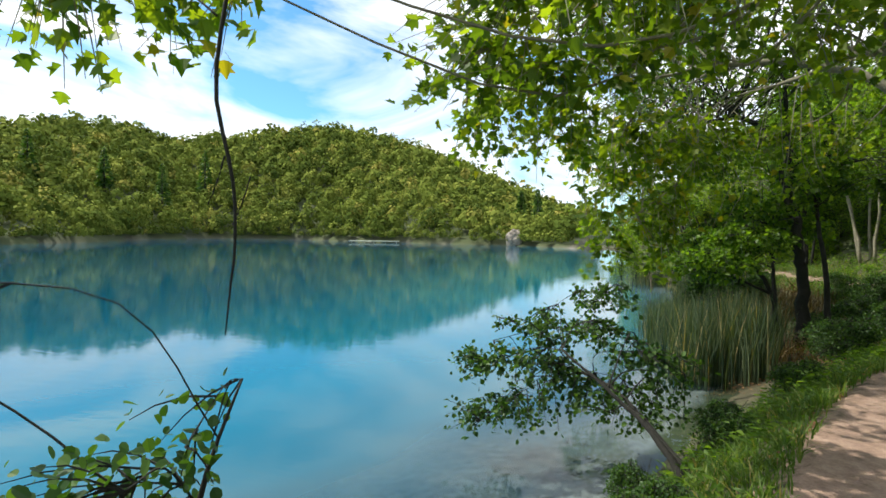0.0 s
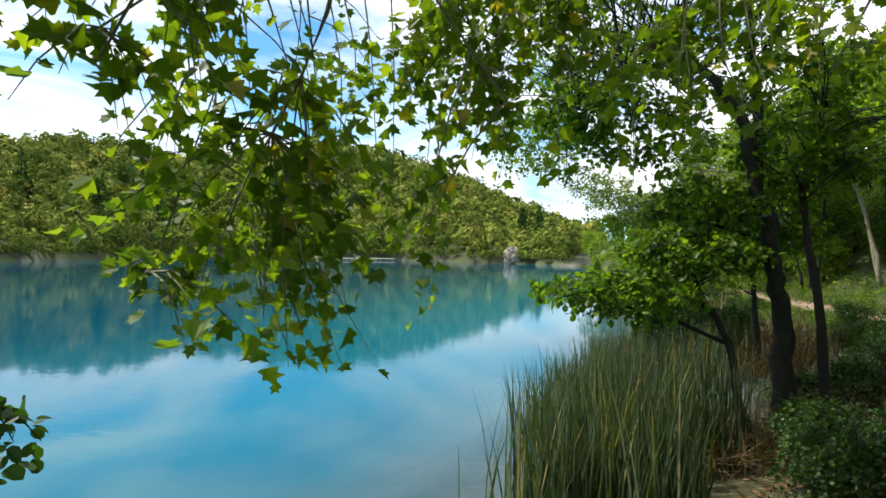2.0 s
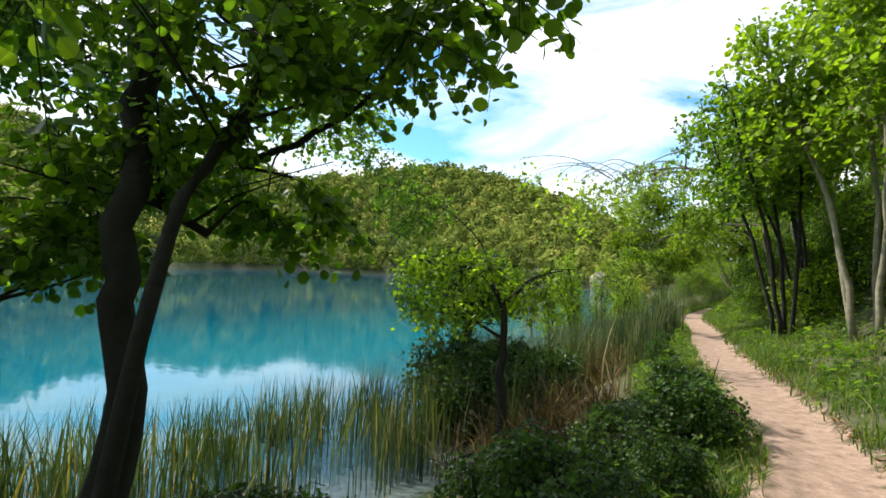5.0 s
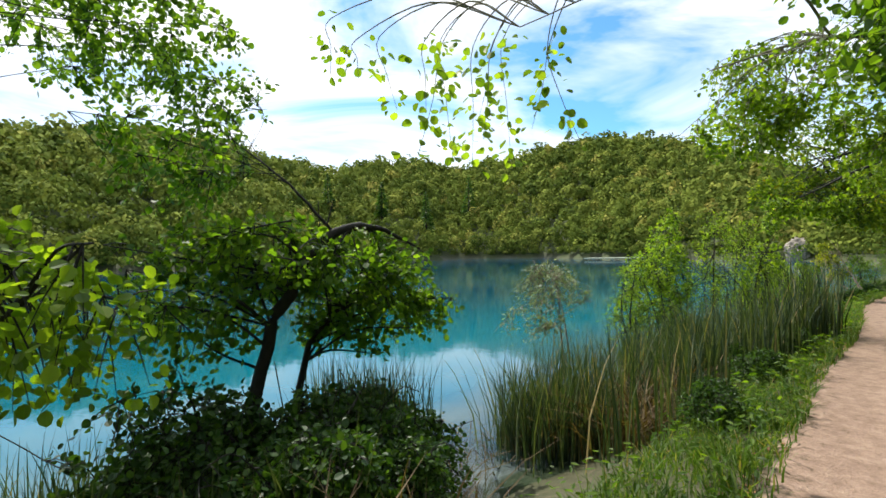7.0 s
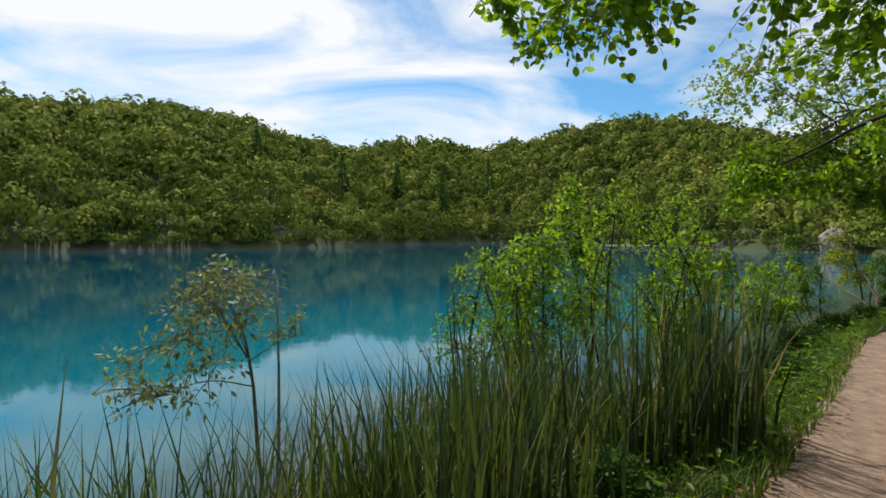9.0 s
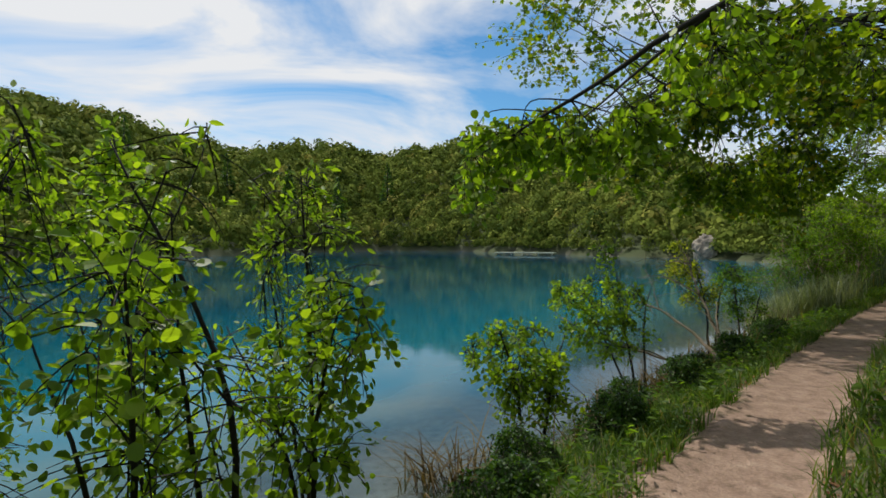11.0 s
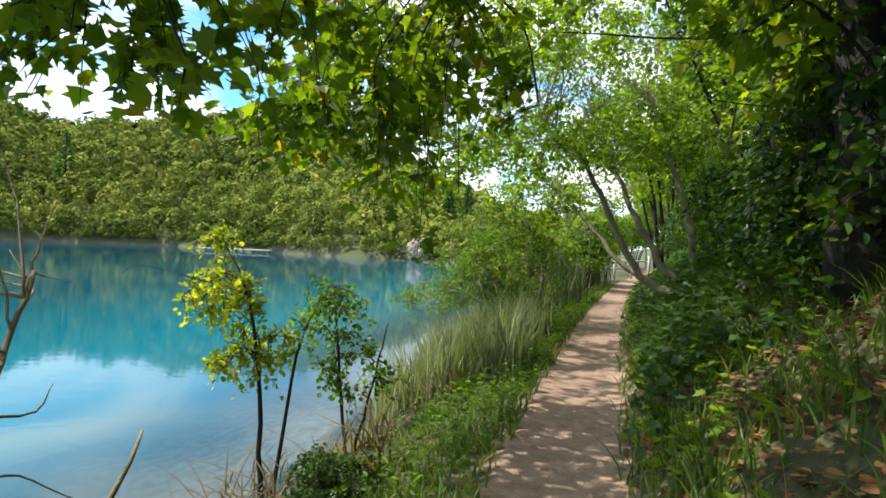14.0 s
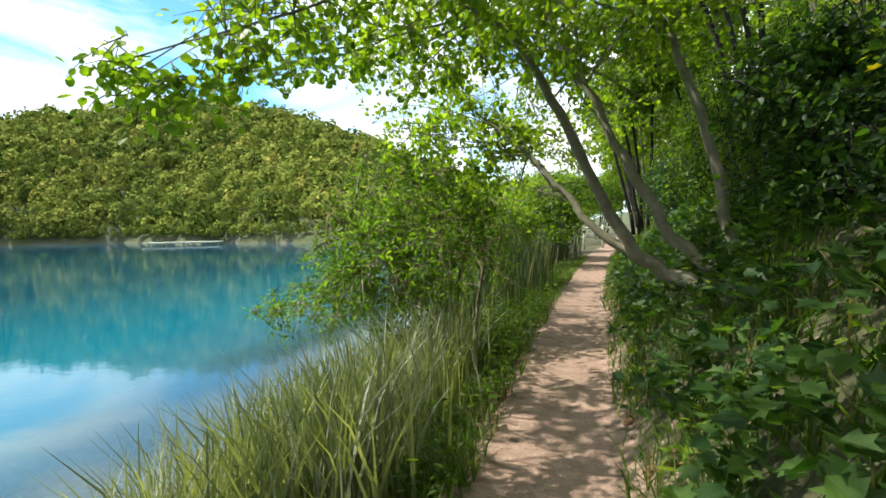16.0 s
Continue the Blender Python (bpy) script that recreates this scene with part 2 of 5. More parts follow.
# the ridge round the lake, as seen from the middle of the walk: bearing and climb in degrees
RIDGE_AZ = [-180, -120, -100, -84, -75, -65, -60, -56, -50, -43, -35, -30, -25, -20, -15, -11, -8, 0]
RIDGE_EL = [9, 10, 11.0, 12.2, 11.4, 9.0, 9.9, 10.6, 9.4, 10.8, 11.9, 11.6, 10.4, 8.6, 6.4, 4.6, 3.6, 2.5]
far_a = np.array(FAR, float)
cxs = np.linspace(-200, 300, 5001)
_raw = np.interp(cxs, CX_Y, CX_X)
_ker = np.hanning(13)
_raw = np.convolve(np.pad(_raw, 6, "edge"), _ker / _ker.sum(), "valid")
_slope = np.gradient(_raw, cxs)


def cx(y):
    return np.interp(y, cxs, _raw)


def half(y):
    return 0.37 * np.sqrt(1 + np.interp(y, cxs, _slope) ** 2)


def shore(y):
    return np.interp(y, SH_Y, SH_X)


def sstep(t):
    t = np.clip(t, 0, 1)
    return t * t * (3 - 2 * t)


def wobble(x, y, s):
    """Smooth uneven relief about -1 to 1."""
    return (np.sin(x * 1.7 * s + 0.6 * np.sin(y * 1.1 * s)) + np.sin(y * 2.1 * s + 1.3 * np.sin(x * 0.9 * s + 2)) + np.sin((x + y) * 3.7 * s + 1)) / 3


def far_side(x, y):
    """Distance to the far shore, and the height of the ridge in that direction."""
    best = np.full(x.shape, 1e9)
    for a, b in zip(far_a[:-1], far_a[1:]):
        d = b - a
        t = np.clip(((x - a[0]) * d[0] + (y - a[1]) * d[1]) / (d @ d), 0, 1)
        best = np.minimum(best, np.hypot(x - a[0] - t * d[0], y - a[1] - t * d[1]))
    az = np.degrees(np.arctan2(x, y + 15.0))
    run = np.clip(np.hypot(x, y + 15.0), 60, 190)
    return best, np.tan(np.radians(np.interp(az, RIDGE_AZ, RIDGE_EL))) * run


LAKE = [(-3.2, 12), (-3.6, 25), (-5, 36)] + FAR + [(-90, -200), (-16, -60), (-6.4, -40)] + [(SH_X[k], SH_Y[k]) for k in range(3, 20)]


def in_lake(x, y):
    inside = np.zeros(x.shape, bool)
    pts = LAKE
    for (x0, y0), (x1, y1) in zip(pts, pts[1:] + pts[:1]):
        if y0 == y1:
            continue
        cross = ((y0 > y) != (y1 > y)) & (x < (x1 - x0) * (y - y0) / (y1 - y0) + x0)
        inside ^= cross
    return inside


def height(x, y):
    x, y = np.broadcast_arrays(np.asarray(x, float), np.asarray(y, float))
    c, h, sh = cx(y), half(y), shore(y)
    s = x - c
    # the verge and the slope to the water
    t = np.clip((-s - h) / np.maximum(c - h - sh, 0.3), 0, 1)
    left = -0.04 - 0.84 * sstep(t * 0.93 + 0.04) + 0.05 * wobble(x, y, 1.6) * t
    lake = np.maximum(-0.88 - 0.16 * (sh - x), -4.0) + 0.03 * wobble(x, y, 2)
    # the bank that rises on the other side
    steep = sstep((y + 9) / 6)
    r = s - h
    gentle = 0.05 + 0.22 * np.minimum(r, 1.0) + 0.62 * np.maximum(r - 1.0, 0)
    sharp = 0.9 * np.minimum(r, 1.1) + 0.7 * np.maximum(r - 1.1, 0)
    right = (1 - steep) * gentle + steep * sharp
    right = np.where(right > 7, 7 + 0.25 * (right - 7), right)
    right = np.minimum(right, 26) + 0.07 * wobble(x, y, 1.3) * np.clip(r * 2, 0, 1)
    path = 0.012 * wobble(x, y, 2.2) - 0.02 * (1 - (s / h) ** 2)
    z = np.where(np.abs(s) <= h, path, np.where(s > 0, right, np.where(x > sh, left, lake)))
    wet = in_lake(x, y)
    d, tall = far_side(x, y)
    bed = np.maximum(-1.9 - 0.9 * d, -4.0)
    z = np.where(wet & (x <= sh), np.maximum(z, bed), z)
    land = ~wet & (x < np.minimum(sh, c - h)) & (d < 400)
    rise = 1 - (1 - np.clip(d / 75, 0, 1)) ** 2.1
    hill = -0.3 + np.maximum(tall - 3.5, 0.5) * rise + 1.6 * wobble(x, y, 0.06) * np.clip(d / 20, 0, 1) * np.clip(tall / 15, 0.1, 1)
    return np.where(land, hill, z)


def ground_z(x, y):
    return float(height(np.array([x]), np.array([y]))[0])


# ---------- builders ----------
def mesh_object(name, verts, faces, mat, smooth=False, parent=None):
    me = bpy.data.meshes.new(name)
    me.from_pydata(verts, [], faces)
    me.materials.append(mat)
    if smooth:
        me.polygons.foreach_set("use_smooth", [True] * len(me.polygons))
    me.update()
    ob = new(name, me)
    ob.parent = parent
    return ob


def thing(name, at, label, category, group="", kind=""):
    ob = new(name)
    ob.empty_display_size = 0.1
    ob.location = at
    bpy.context.view_layer.update()
    return tagged(ob, label, category, group, kind)


LEAF_SHAPES = {
    "round": [(0, 0), (0.30, 0.18), (0.44, 0.5), (0.32, 0.84), (0.0, 1.0), (-0.32, 0.84), (-0.44, 0.5), (-0.30, 0.18)],
    "lance": [(0, 0), (0.17, 0.25), (0.2, 0.5), (0.11, 0.8), (0, 1.0), (-0.11, 0.8), (-0.2, 0.5), (-0.17, 0.25)],
    "maple": [(0, 0), (0.22, 0.06), (0.52, 0.22), (0.34, 0.40), (0.55, 0.68), (0.22, 0.66), (0, 1.0), (-0.22, 0.66), (-0.55, 0.68), (-0.34, 0.40), (-0.52, 0.22), (-0.22, 0.06)],
    "clump": [(0, 0), (0.45, 0.1), (0.62, 0.55), (0.3, 0.95), (-0.25, 1.0), (-0.6, 0.6), (-0.42, 0.12)],
}


def leaf_cloud(points, ways, sizes, shape, rng, flat=0.6):
    """Vertices and faces of one folded leaf at each point: it grows along its way, and its face tends upwards."""
    out = np.array(LEAF_SHAPES[shape])
    n, k = len(points), len(out)
    ways = ways / np.maximum(np.linalg.norm(ways, axis=1, keepdims=True), 1e-6)
    up = rng.normal(size=(n, 3)) * (1 - flat) + np.array([0, 0, flat])
    side = np.cross(ways, up)
    side /= np.maximum(np.linalg.norm(side, axis=1, keepdims=True), 1e-6)
    nor = np.cross(side, ways)
    fold = np.abs(out[:, 0])[None, :, None] * rng.uniform(-0.1, 0.55, (n, 1, 1))
    curl = (out[:, 1] ** 2)[None, :, None] * rng.uniform(-0.35, 0.05, (n, 1, 1))
    v = points[:, None] + sizes[:, None, None] * (out[None, :, 0, None] * side[:, None] + out[None, :, 1, None] * ways[:, None] + (fold + curl) * nor[:, None])
    tip = max(range(k), key=lambda j: out[j, 1])
    a, b = list(range(0, tip + 1)), [0] + list(range(tip, k))
    base = np.arange(n)[:, None] * k
    faces = (base + np.array(a)).tolist() + (base + np.array(b)).tolist()
    return v.reshape(-1, 3), faces


def tube(pts, radii, sides=6):
    """Vertices and faces of a round limb along points."""
    pts, n = np.asarray(pts, float), len(pts)
    d = np.gradient(pts, axis=0)
    d /= np.maximum(np.linalg.norm(d, axis=1, keepdims=True), 1e-9)
    ref = np.where(np.abs(d[:, 2:3]) > 0.9, [[1.0, 0, 0]], [[0, 0, 1.0]])
    a = np.cross(d, ref)
    a /= np.linalg.norm(a, axis=1, keepdims=True)
    b = np.cross(d, a)
    ang = np.linspace(0, 2 * np.pi, sides, endpoint=False)
    v = pts[:, None] + np.asarray(radii)[:, None, None] * (np.cos(ang)[None, :, None] * a[:, None] + np.sin(ang)[None, :, None] * b[:, None])
    f = [(i * sides + j, i * sides + (j + 1) % sides, (i + 1) * sides + (j + 1) % sides, (i + 1) * sides + j) for i in range(n - 1) for j in range(sides)]
    f += [tuple(range(sides))[::-1], tuple((n - 1) * sides + j for j in range(sides))]
    return v.reshape(-1, 3), f


def curve_through(pts, steps=5):
    """A smooth line through (x, y, z, r) points."""
    p = np.asarray(pts, float)
    if len(p) < 3:
        return np.linspace(p[0], p[-1], steps + 1)
    q = np.vstack([2 * p[0] - p[1], p, 2 * p[-1] - p[-2]])
    out = []
    for i in range(1, len(q) - 2):
        for t in np.linspace(0, 1, steps, endpoint=False):
            out.append(0.5 * ((2 * q[i]) + (q[i + 1] - q[i - 1]) * t + (2 * q[i - 1] - 5 * q[i] + 4 * q[i + 1] - q[i + 2]) * t * t + (3 * q[i] - q[i - 1] - 3 * q[i + 1] + q[i + 2]) * t ** 3))
    out.append(p[-1])
    out = np.array(out)
    out[:, 3] = np.maximum(out[:, 3], 0.002)
    return out


def joined(chunks):
    verts, faces, base = [], [], 0
    for v, f in chunks:
        verts.append(np.asarray(v))
        faces += [tuple(int(k) + base for k in g) for g in f]
        base += len(v)
    return np.vstack(verts), faces


def clear_of_path(p):
    """True for points outside the walker's room over the path."""
    s = np.abs(p[:, 0] - cx(p[:, 1])) / np.maximum(half(p[:, 1]) / 0.33, 1)
    return ~((s < 0.62) & (p[:, 2] < 1.78))


def plant(name, label, category, stems, blobs, leaf=None, shape="round", size=0.07, bark=None, seed=1, per=9, reach=0.35, droop=0.12, group="", rough=0.03, petiole=0.02, keep=True, hangs=(), hang_leaves=26):
    """A tree or shrub: stems are lines of (x, y, z, radius), blobs (x, y, z, rx, ry, rz, sprigs) the rooms that its leafy twigs fill."""
    rng = np.random.default_rng(seed)
    base = stems[0][0][:3]
    ob = thing(name, base, label, category, group)
    lines, limbs = [], []
    for st in stems:
        c = curve_through(st)
        c[1:-1, :3] += rng.normal(size=(len(c) - 2, 3)) * rough * np.minimum(1, c[1:-1, 3:4] * 12)
        lines.append(c)
    spine = np.vstack(lines)
    twigs, lp, lw = [], [], []
    for bx, by, bz, rx, ry, rz, count in blobs:
        centre, rad = np.array([bx, by, bz]), np.array([rx, ry, rz])
        # limbs that carry this room
        near = spine[np.argsort(np.linalg.norm(spine[:, :3] - centre, axis=1) + 0.6 * np.maximum(0, spine[:, 2] - bz))[:6]]
        carriers = []
        for k in range(max(2, count // 14)):
            s0 = near[rng.integers(len(near))]
            end = centre + rad * rng.normal(size=3) * 0.5
            mid = 0.5 * (s0[:3] + end) + rng.normal(size=3) * 0.1 * np.linalg.norm(end - s0[:3]) + [0, 0, 0.08]
            r = min(s0[3] * 0.5, 0.013)
            c = curve_through([(*s0[:3], r), (*mid, r * 0.7), (*end, 0.004)], 4)
            limbs.append(tube(c[:, :3], c[:, 3], 5))
            carriers.append(c)
        carriers = np.vstack(carriers)
        for k in range(count):
            u = rng.normal(size=3)
            u *= rng.uniform(0.25, 1.0) ** 0.6 / np.linalg.norm(u)
            tip = centre + rad * u
            s0 = carriers[np.argmin(np.linalg.norm(carriers[:, :3] - tip, axis=1) + rng.uniform(0, 0.15, len(carriers)))]
            run = tip - s0[:3]
            dist = np.linalg.norm(run)
            if dist > 1.2 * reach + 0.3:
                s0 = np.array([*(tip - run / dist * (1.2 * reach + 0.3)), 0])
                run = tip - s0[:3]
            line = np.array([s0[:3] + run * t + np.array([0, 0, -droop * t * t]) for t in (0, 0.35, 0.7, 1.0)])
            twigs.append(tube(line, [0.005, 0.004, 0.003, 0.0015], 3))
            ts = np.linspace(0.25, 1.0, per)
            pos = np.array([np.interp(ts, (0, 0.35, 0.7, 1.0), line[:, j]) for j in range(3)]).T
            out = rng.normal(size=(per, 3)) * 0.8 + run / max(np.linalg.norm(run), 0.05) * 0.6 + [0, 0, -0.25]
            lp.append(pos + out * petiole + rng.normal(size=(per, 3)) * size * 0.35)
            lw.append(out)
    # long twigs that hang down from the boughs: x, y, z of the top, and the drop
    for hx, hy, hz, drop in hangs:
        s0 = spine[np.argmin(np.linalg.norm(spine[:, :3] - [hx, hy, hz + 0.2], axis=1))]
        sway = rng.normal(size=2) * 0.10
        top = np.array([hx, hy, hz])
        c = curve_through([(*s0[:3], min(0.009, s0[3])), (*(0.5 * (s0[:3] + top) + [0, 0, 0.2]), 0.006), (hx, hy, hz, 0.004), (hx + 0.4 * sway[0], hy + 0.4 * sway[1], hz - 0.5 * drop, 0.003), (hx + sway[0], hy + sway[1], hz - drop, 0.0015)], 5)
        twigs.append(tube(c[:, :3], c[:, 3], 4))
        m = max(8, int(drop * hang_leaves))
        low = c[9:]
        ts = rng.uniform(0, len(low) - 1, m)
        pos = np.array([np.interp(ts, np.arange(len(low)), low[:, j]) for j in range(3)]).T
        out = rng.normal(size=(m, 3)) * [0.8, 0.8, 0.4] + [0, 0, -0.45]
        lp.append(pos + out * 0.06)
        lw.append(out)
    for k, c in enumerate(lines):
        v, f = tube(c[:, :3], c[:, 3], 8)
        mesh_object(("trunk" if k == 0 else "limb") if category == "tree" else "stem", v - np.array(base), f, bark, True, ob)
    if twigs:
        v, f = joined(limbs + twigs)
        tagged(mesh_object("twig_mass", v - np.array(base), f, bark, False, ob), kind="stuff")
        lp, lw = np.vstack(lp), np.vstack(lw)
        ok = clear_of_path(lp) if keep else np.ones(len(lp), bool)
        lp, lw = lp[ok], lw[ok]
        v, f = leaf_cloud(lp, lw, size * rng.uniform(0.55, 1.25, len(lp)), shape, rng)
        crown = mesh_object("crown", v - np.array(base), f, leaf, False, ob)
        tagged(crown, kind="stuff")
    return ob


def blades(name, label, category, pts, tall, lean, width, mat, seed, parent=None, kind="stuff"):
    """Narrow blades that grow from the points, bending over at the tip."""
    rng = np.random.default_rng(seed)
    n = len(pts)
    h = tall * rng.uniform(0.55, 1.15, n)
    a = rng.uniform(0, 2 * np.pi, n)
    way = np.stack([np.cos(a), np.sin(a), np.zeros(n)], 1)
    side = np.stack([-np.sin(a), np.cos(a), np.zeros(n)], 1)
    tw = rng.uniform(-1.2, 1.2, n)
    side = side * np.cos(tw)[:, None] + way * np.sin(tw)[:, None]
    bend = lean * rng.uniform(0.1, 1.6, n) * h
    lv = np.array([0, 0.4, 0.75, 1.0])
    wd = np.array([1.0, 0.9, 0.55, 0.04])
    spine = pts[:, None] + way[:, None] * (bend[:, None] * lv ** 2.2)[..., None] + np.array([0, 0, 1.0]) * (h[:, None] * (lv - 0.12 * lean * lv ** 3))[..., None]
    off = side[:, None] * (0.5 * width * wd)[None, :, None] * rng.uniform(0.6, 1.3, (n, 1, 1))
    v = np.stack([spine - off, spine + off], 2).reshape(-1, 3)
    base = np.arange(n)[:, None] * 8
    f = np.concatenate([base + np.array(q) for q in ((0, 1, 3, 2), (2, 3, 5, 4), (4, 5, 7, 6))]).tolist()
    ob = mesh_object(name, v, f, mat, False, parent)
    return tagged(ob, label, category, "", kind)


# ---------- ground and water ----------
def ticks(parts):
    return np.unique(np.round(np.concatenate([np.arange(a, b, s) for a, b, s in parts]), 4))


gx = ticks([(-1500, -300, 150), (-300, -140, 20), (-140, -30, 3.0), (-30, -8, 1.0), (-8, -5, 0.3), (-5, 4.5, 0.11), (4.5, 9, 0.3), (9, 30, 1.5), (30, 300, 20), (300, 1501, 150)])
gy = ticks([(-1500, -300, 150), (-300, -100, 20), (-100, -42, 3), (-42, 14, 0.2), (14, 30, 0.6), (30, 170, 3.0), (170, 300, 20), (300, 1501, 150)])
X, Y = np.meshgrid(gx, gy)
Z = height(X, Y)
nx, ny = len(gx), len(gy)
quad = (np.arange(ny - 1)[:, None] * nx + np.arange(nx - 1)[None, :]).ravel()
ground = mesh_object("ground", np.stack([X, Y, Z], 2).reshape(-1, 3), np.stack([quad, quad + 1, quad + nx + 1, quad + nx], 1).tolist(), EARTH, True)
tagged(ground, "sandy footpath, earth banks and wooded hills round a lake", "ground", kind="structure")
wear = np.clip(1.55 - np.abs(X - cx(Y)) / half(Y), 0, 1).ravel()
ground.data.attributes.new("path_wear", "FLOAT", "POINT").data.foreach_set("value", wear.astype(np.float32))
bedv = (in_lake(X, Y) & (Z < -0.8)).astype(np.float32).ravel()
ground.data.attributes.new("lake_bed", "FLOAT", "POINT").data.foreach_set("value", bedv)

far_land = ((X < shore(Y) - 1) & ~in_lake(X, Y)) | (X - cx(Y) > 2.2) | (np.abs(Y) > 90)
ground.data.attributes.new("wood_floor", "FLOAT", "POINT").data.foreach_set("value", far_land.astype(np.float32).ravel())

WATER_Z = -0.82
wx = ticks([(-140, -20, 4), (-20, -8, 1.0), (-8, 0.5, 0.25)])
wy = ticks([(-220, -60, 8), (-60, -40, 1.0), (-40, 20, 0.5), (20, 96, 2)])
X2, Y2 = np.meshgrid(wx, wy)
dep = np.clip((WATER_Z - height(X2, Y2)) / 3.2, 0, 1)
nx2, ny2 = len(wx), len(wy)
quad = (np.arange(ny2 - 1)[:, None] * nx2 + np.arange(nx2 - 1)[None, :]).ravel()
water = mesh_object("water", np.stack([X2, Y2, np.full(X2.shape, WATER_Z)], 2).reshape(-1, 3), np.stack([quad, quad + 1, quad + nx2 + 1, quad + nx2], 1).tolist(), WATER, True)
tagged(water, "calm clear turquoise lake water with faint ripples", "lake", kind="structure")
water.data.attributes.new("depth", "FLOAT", "POINT").data.foreach_set("value", dep.astype(np.float32).ravel())

# ---------- the wooded hills across the lake ----------
def hill_forest(name, label, count, lo, hi, size, cards, seed, box):
    """Crowns of broadleaved trees on the far hills: each an uneven dome of leafy clumps."""
    rng = np.random.default_rng(seed)
    p = np.zeros((0, 2))
    while len(p) < count:
        q = np.stack([rng.uniform(box[0], box[1], 8000), rng.uniform(box[2], box[3], 8000)], 1)
        d = far_side(q[:, 0], q[:, 1])[0]
        p = np.vstack([p, q[~in_lake(q[:, 0], q[:, 1]) & (q[:, 0] < shore(q[:, 1]) - 2) & (d > lo) & (d < hi)]])
    p = p[:count]
    n = len(p)
    r = size * rng.uniform(0.55, 1.3, n)
    tall = r * rng.uniform(1.0, 1.7, n)
    z = height(p[:, 0], p[:, 1])
    u = rng.normal(size=(n, cards, 3))
    u /= np.linalg.norm(u, axis=2, keepdims=True)
    u[..., 2] = np.abs(u[..., 2]) * 1.15 - 0.35
    ph = rng.uniform(0, 6, (3, n, 1))
    lump = 1 + 0.25 * np.sin(3.6 * u[..., 0] + ph[0]) * np.sin(3.9 * u[..., 1] + ph[1]) + 0.16 * np.sin(6.3 * u[..., 2] + ph[2])
    lump *= rng.uniform(0.8, 1.05, lump.shape)
    pos = np.stack([p[:, 0, None] + r[:, None] * u[..., 0] * lump, p[:, 1, None] + r[:, None] * u[..., 1] * lump, (z + tall * 0.75)[:, None] + tall[:, None] * u[..., 2] * lump], 2)
    s = (r[:, None] * rng.uniform(0.13, 0.27, (n, cards)) * (150 / cards) ** 0.5).ravel()
    pos, u = pos.reshape(-1, 3), u.reshape(-1, 3)
    round_off = u + rng.normal(size=u.shape) * 0.12 + np.array([0, 0, 0.15])
    u = u + rng.normal(size=u.shape) * 0.3
    u /= np.linalg.norm(u, axis=1, keepdims=True)
    ways = np.cross(u, rng.normal(size=u.shape))
    ways /= np.linalg.norm(ways, axis=1, keepdims=True)
    side = np.cross(ways, u)
    out = np.array([(0.1, -0.5), (0.55, -0.1), (0.35, 0.5), (-0.4, 0.42), (-0.5, -0.25)])
    v = pos[:, None] + s[:, None, None] * (out[None, :, 0, None] * side[:, None] + out[None, :, 1, None] * ways[:, None])
    kk = len(out)
    f = (np.arange(len(pos))[:, None] * kk + np.arange(kk)).tolist()
    ob = mesh_object(name, v.reshape(-1, 3), f, LEAF_HILL, False)
    ob.data.polygons.foreach_set("use_smooth", np.ones(len(f), bool))
    round_off /= np.linalg.norm(round_off, axis=1, keepdims=True)
    ob.data.normals_split_custom_set_from_vertices(np.repeat(round_off, kk, axis=0).tolist())
    tone = np.repeat(np.clip(rng.normal(0.45, 0.24, n), 0, 1), cards * kk)
    ob.data.attributes.new("tone", "FLOAT", "POINT").data.foreach_set("value", tone.astype(np.float32))
    return tagged(ob, label, "woods", kind="stuff")


WIDE = (-200, 0, -75, 160)
hill_forest("far_woods", "dense green broadleaved woods above the far shore", 1250, 1.0, 22.0, 1.75, 120, 11, WIDE)
hill_forest("far_woods", "green broadleaved woods on the middle slope", 2300, 22.0, 52.0, 1.9, 76, 12, WIDE)
hill_forest("far_woods", "broadleaved woods up to the ridge", 2300, 52.0, 90.0, 2.2, 56, 14, WIDE)
hill_forest("shore_thicket", "low pale shrubs along the far waterline", 420, 0.4, 1.8, 0.75, 60, 13, (-110, 0, -40, 80))


def spruce(x, y, tall, seed):
    rng = np.random.default_rng(seed)
    z = ground_z(x, y)
    ob = thing("spruce", (x, y, z), "dark narrow spruce standing above the broadleaved woods", "tree", "spruces on the hills")
    v, f = tube([(0, 0, 0), (0, 0, tall * 0.5), (0, 0, tall)], [0.3, 0.18, 0.03], 6)
    mesh_object("trunk", v, f, BARK, True, ob)
    n = 420
    t = rng.uniform(0.12, 1, n)
    a = rng.uniform(0, 2 * np.pi, n)
    r = (1 - t) * tall * 0.17 * rng.uniform(0.3, 1, n)
    pos = np.stack([np.cos(a) * r, np.sin(a) * r, t * tall], 1)
    way = np.stack([np.cos(a), np.sin(a), np.full(n, -0.35)], 1)
    v, f = leaf_cloud(pos, way, 0.5 + (1 - t) * 1.0, "lance", rng)
    mesh_object("crown", v, f, LEAF_DARK, False, ob)


for k, (sx, sy, st) in enumerate([(-19, 70, 9), (-23, 74, 8), (-110, 80, 13), (-104, 60, 12), (-118, 40, 11), (-112, 52, 10), (-120, 20, 12)]):
    spruce(sx, sy, st, 40 + k)


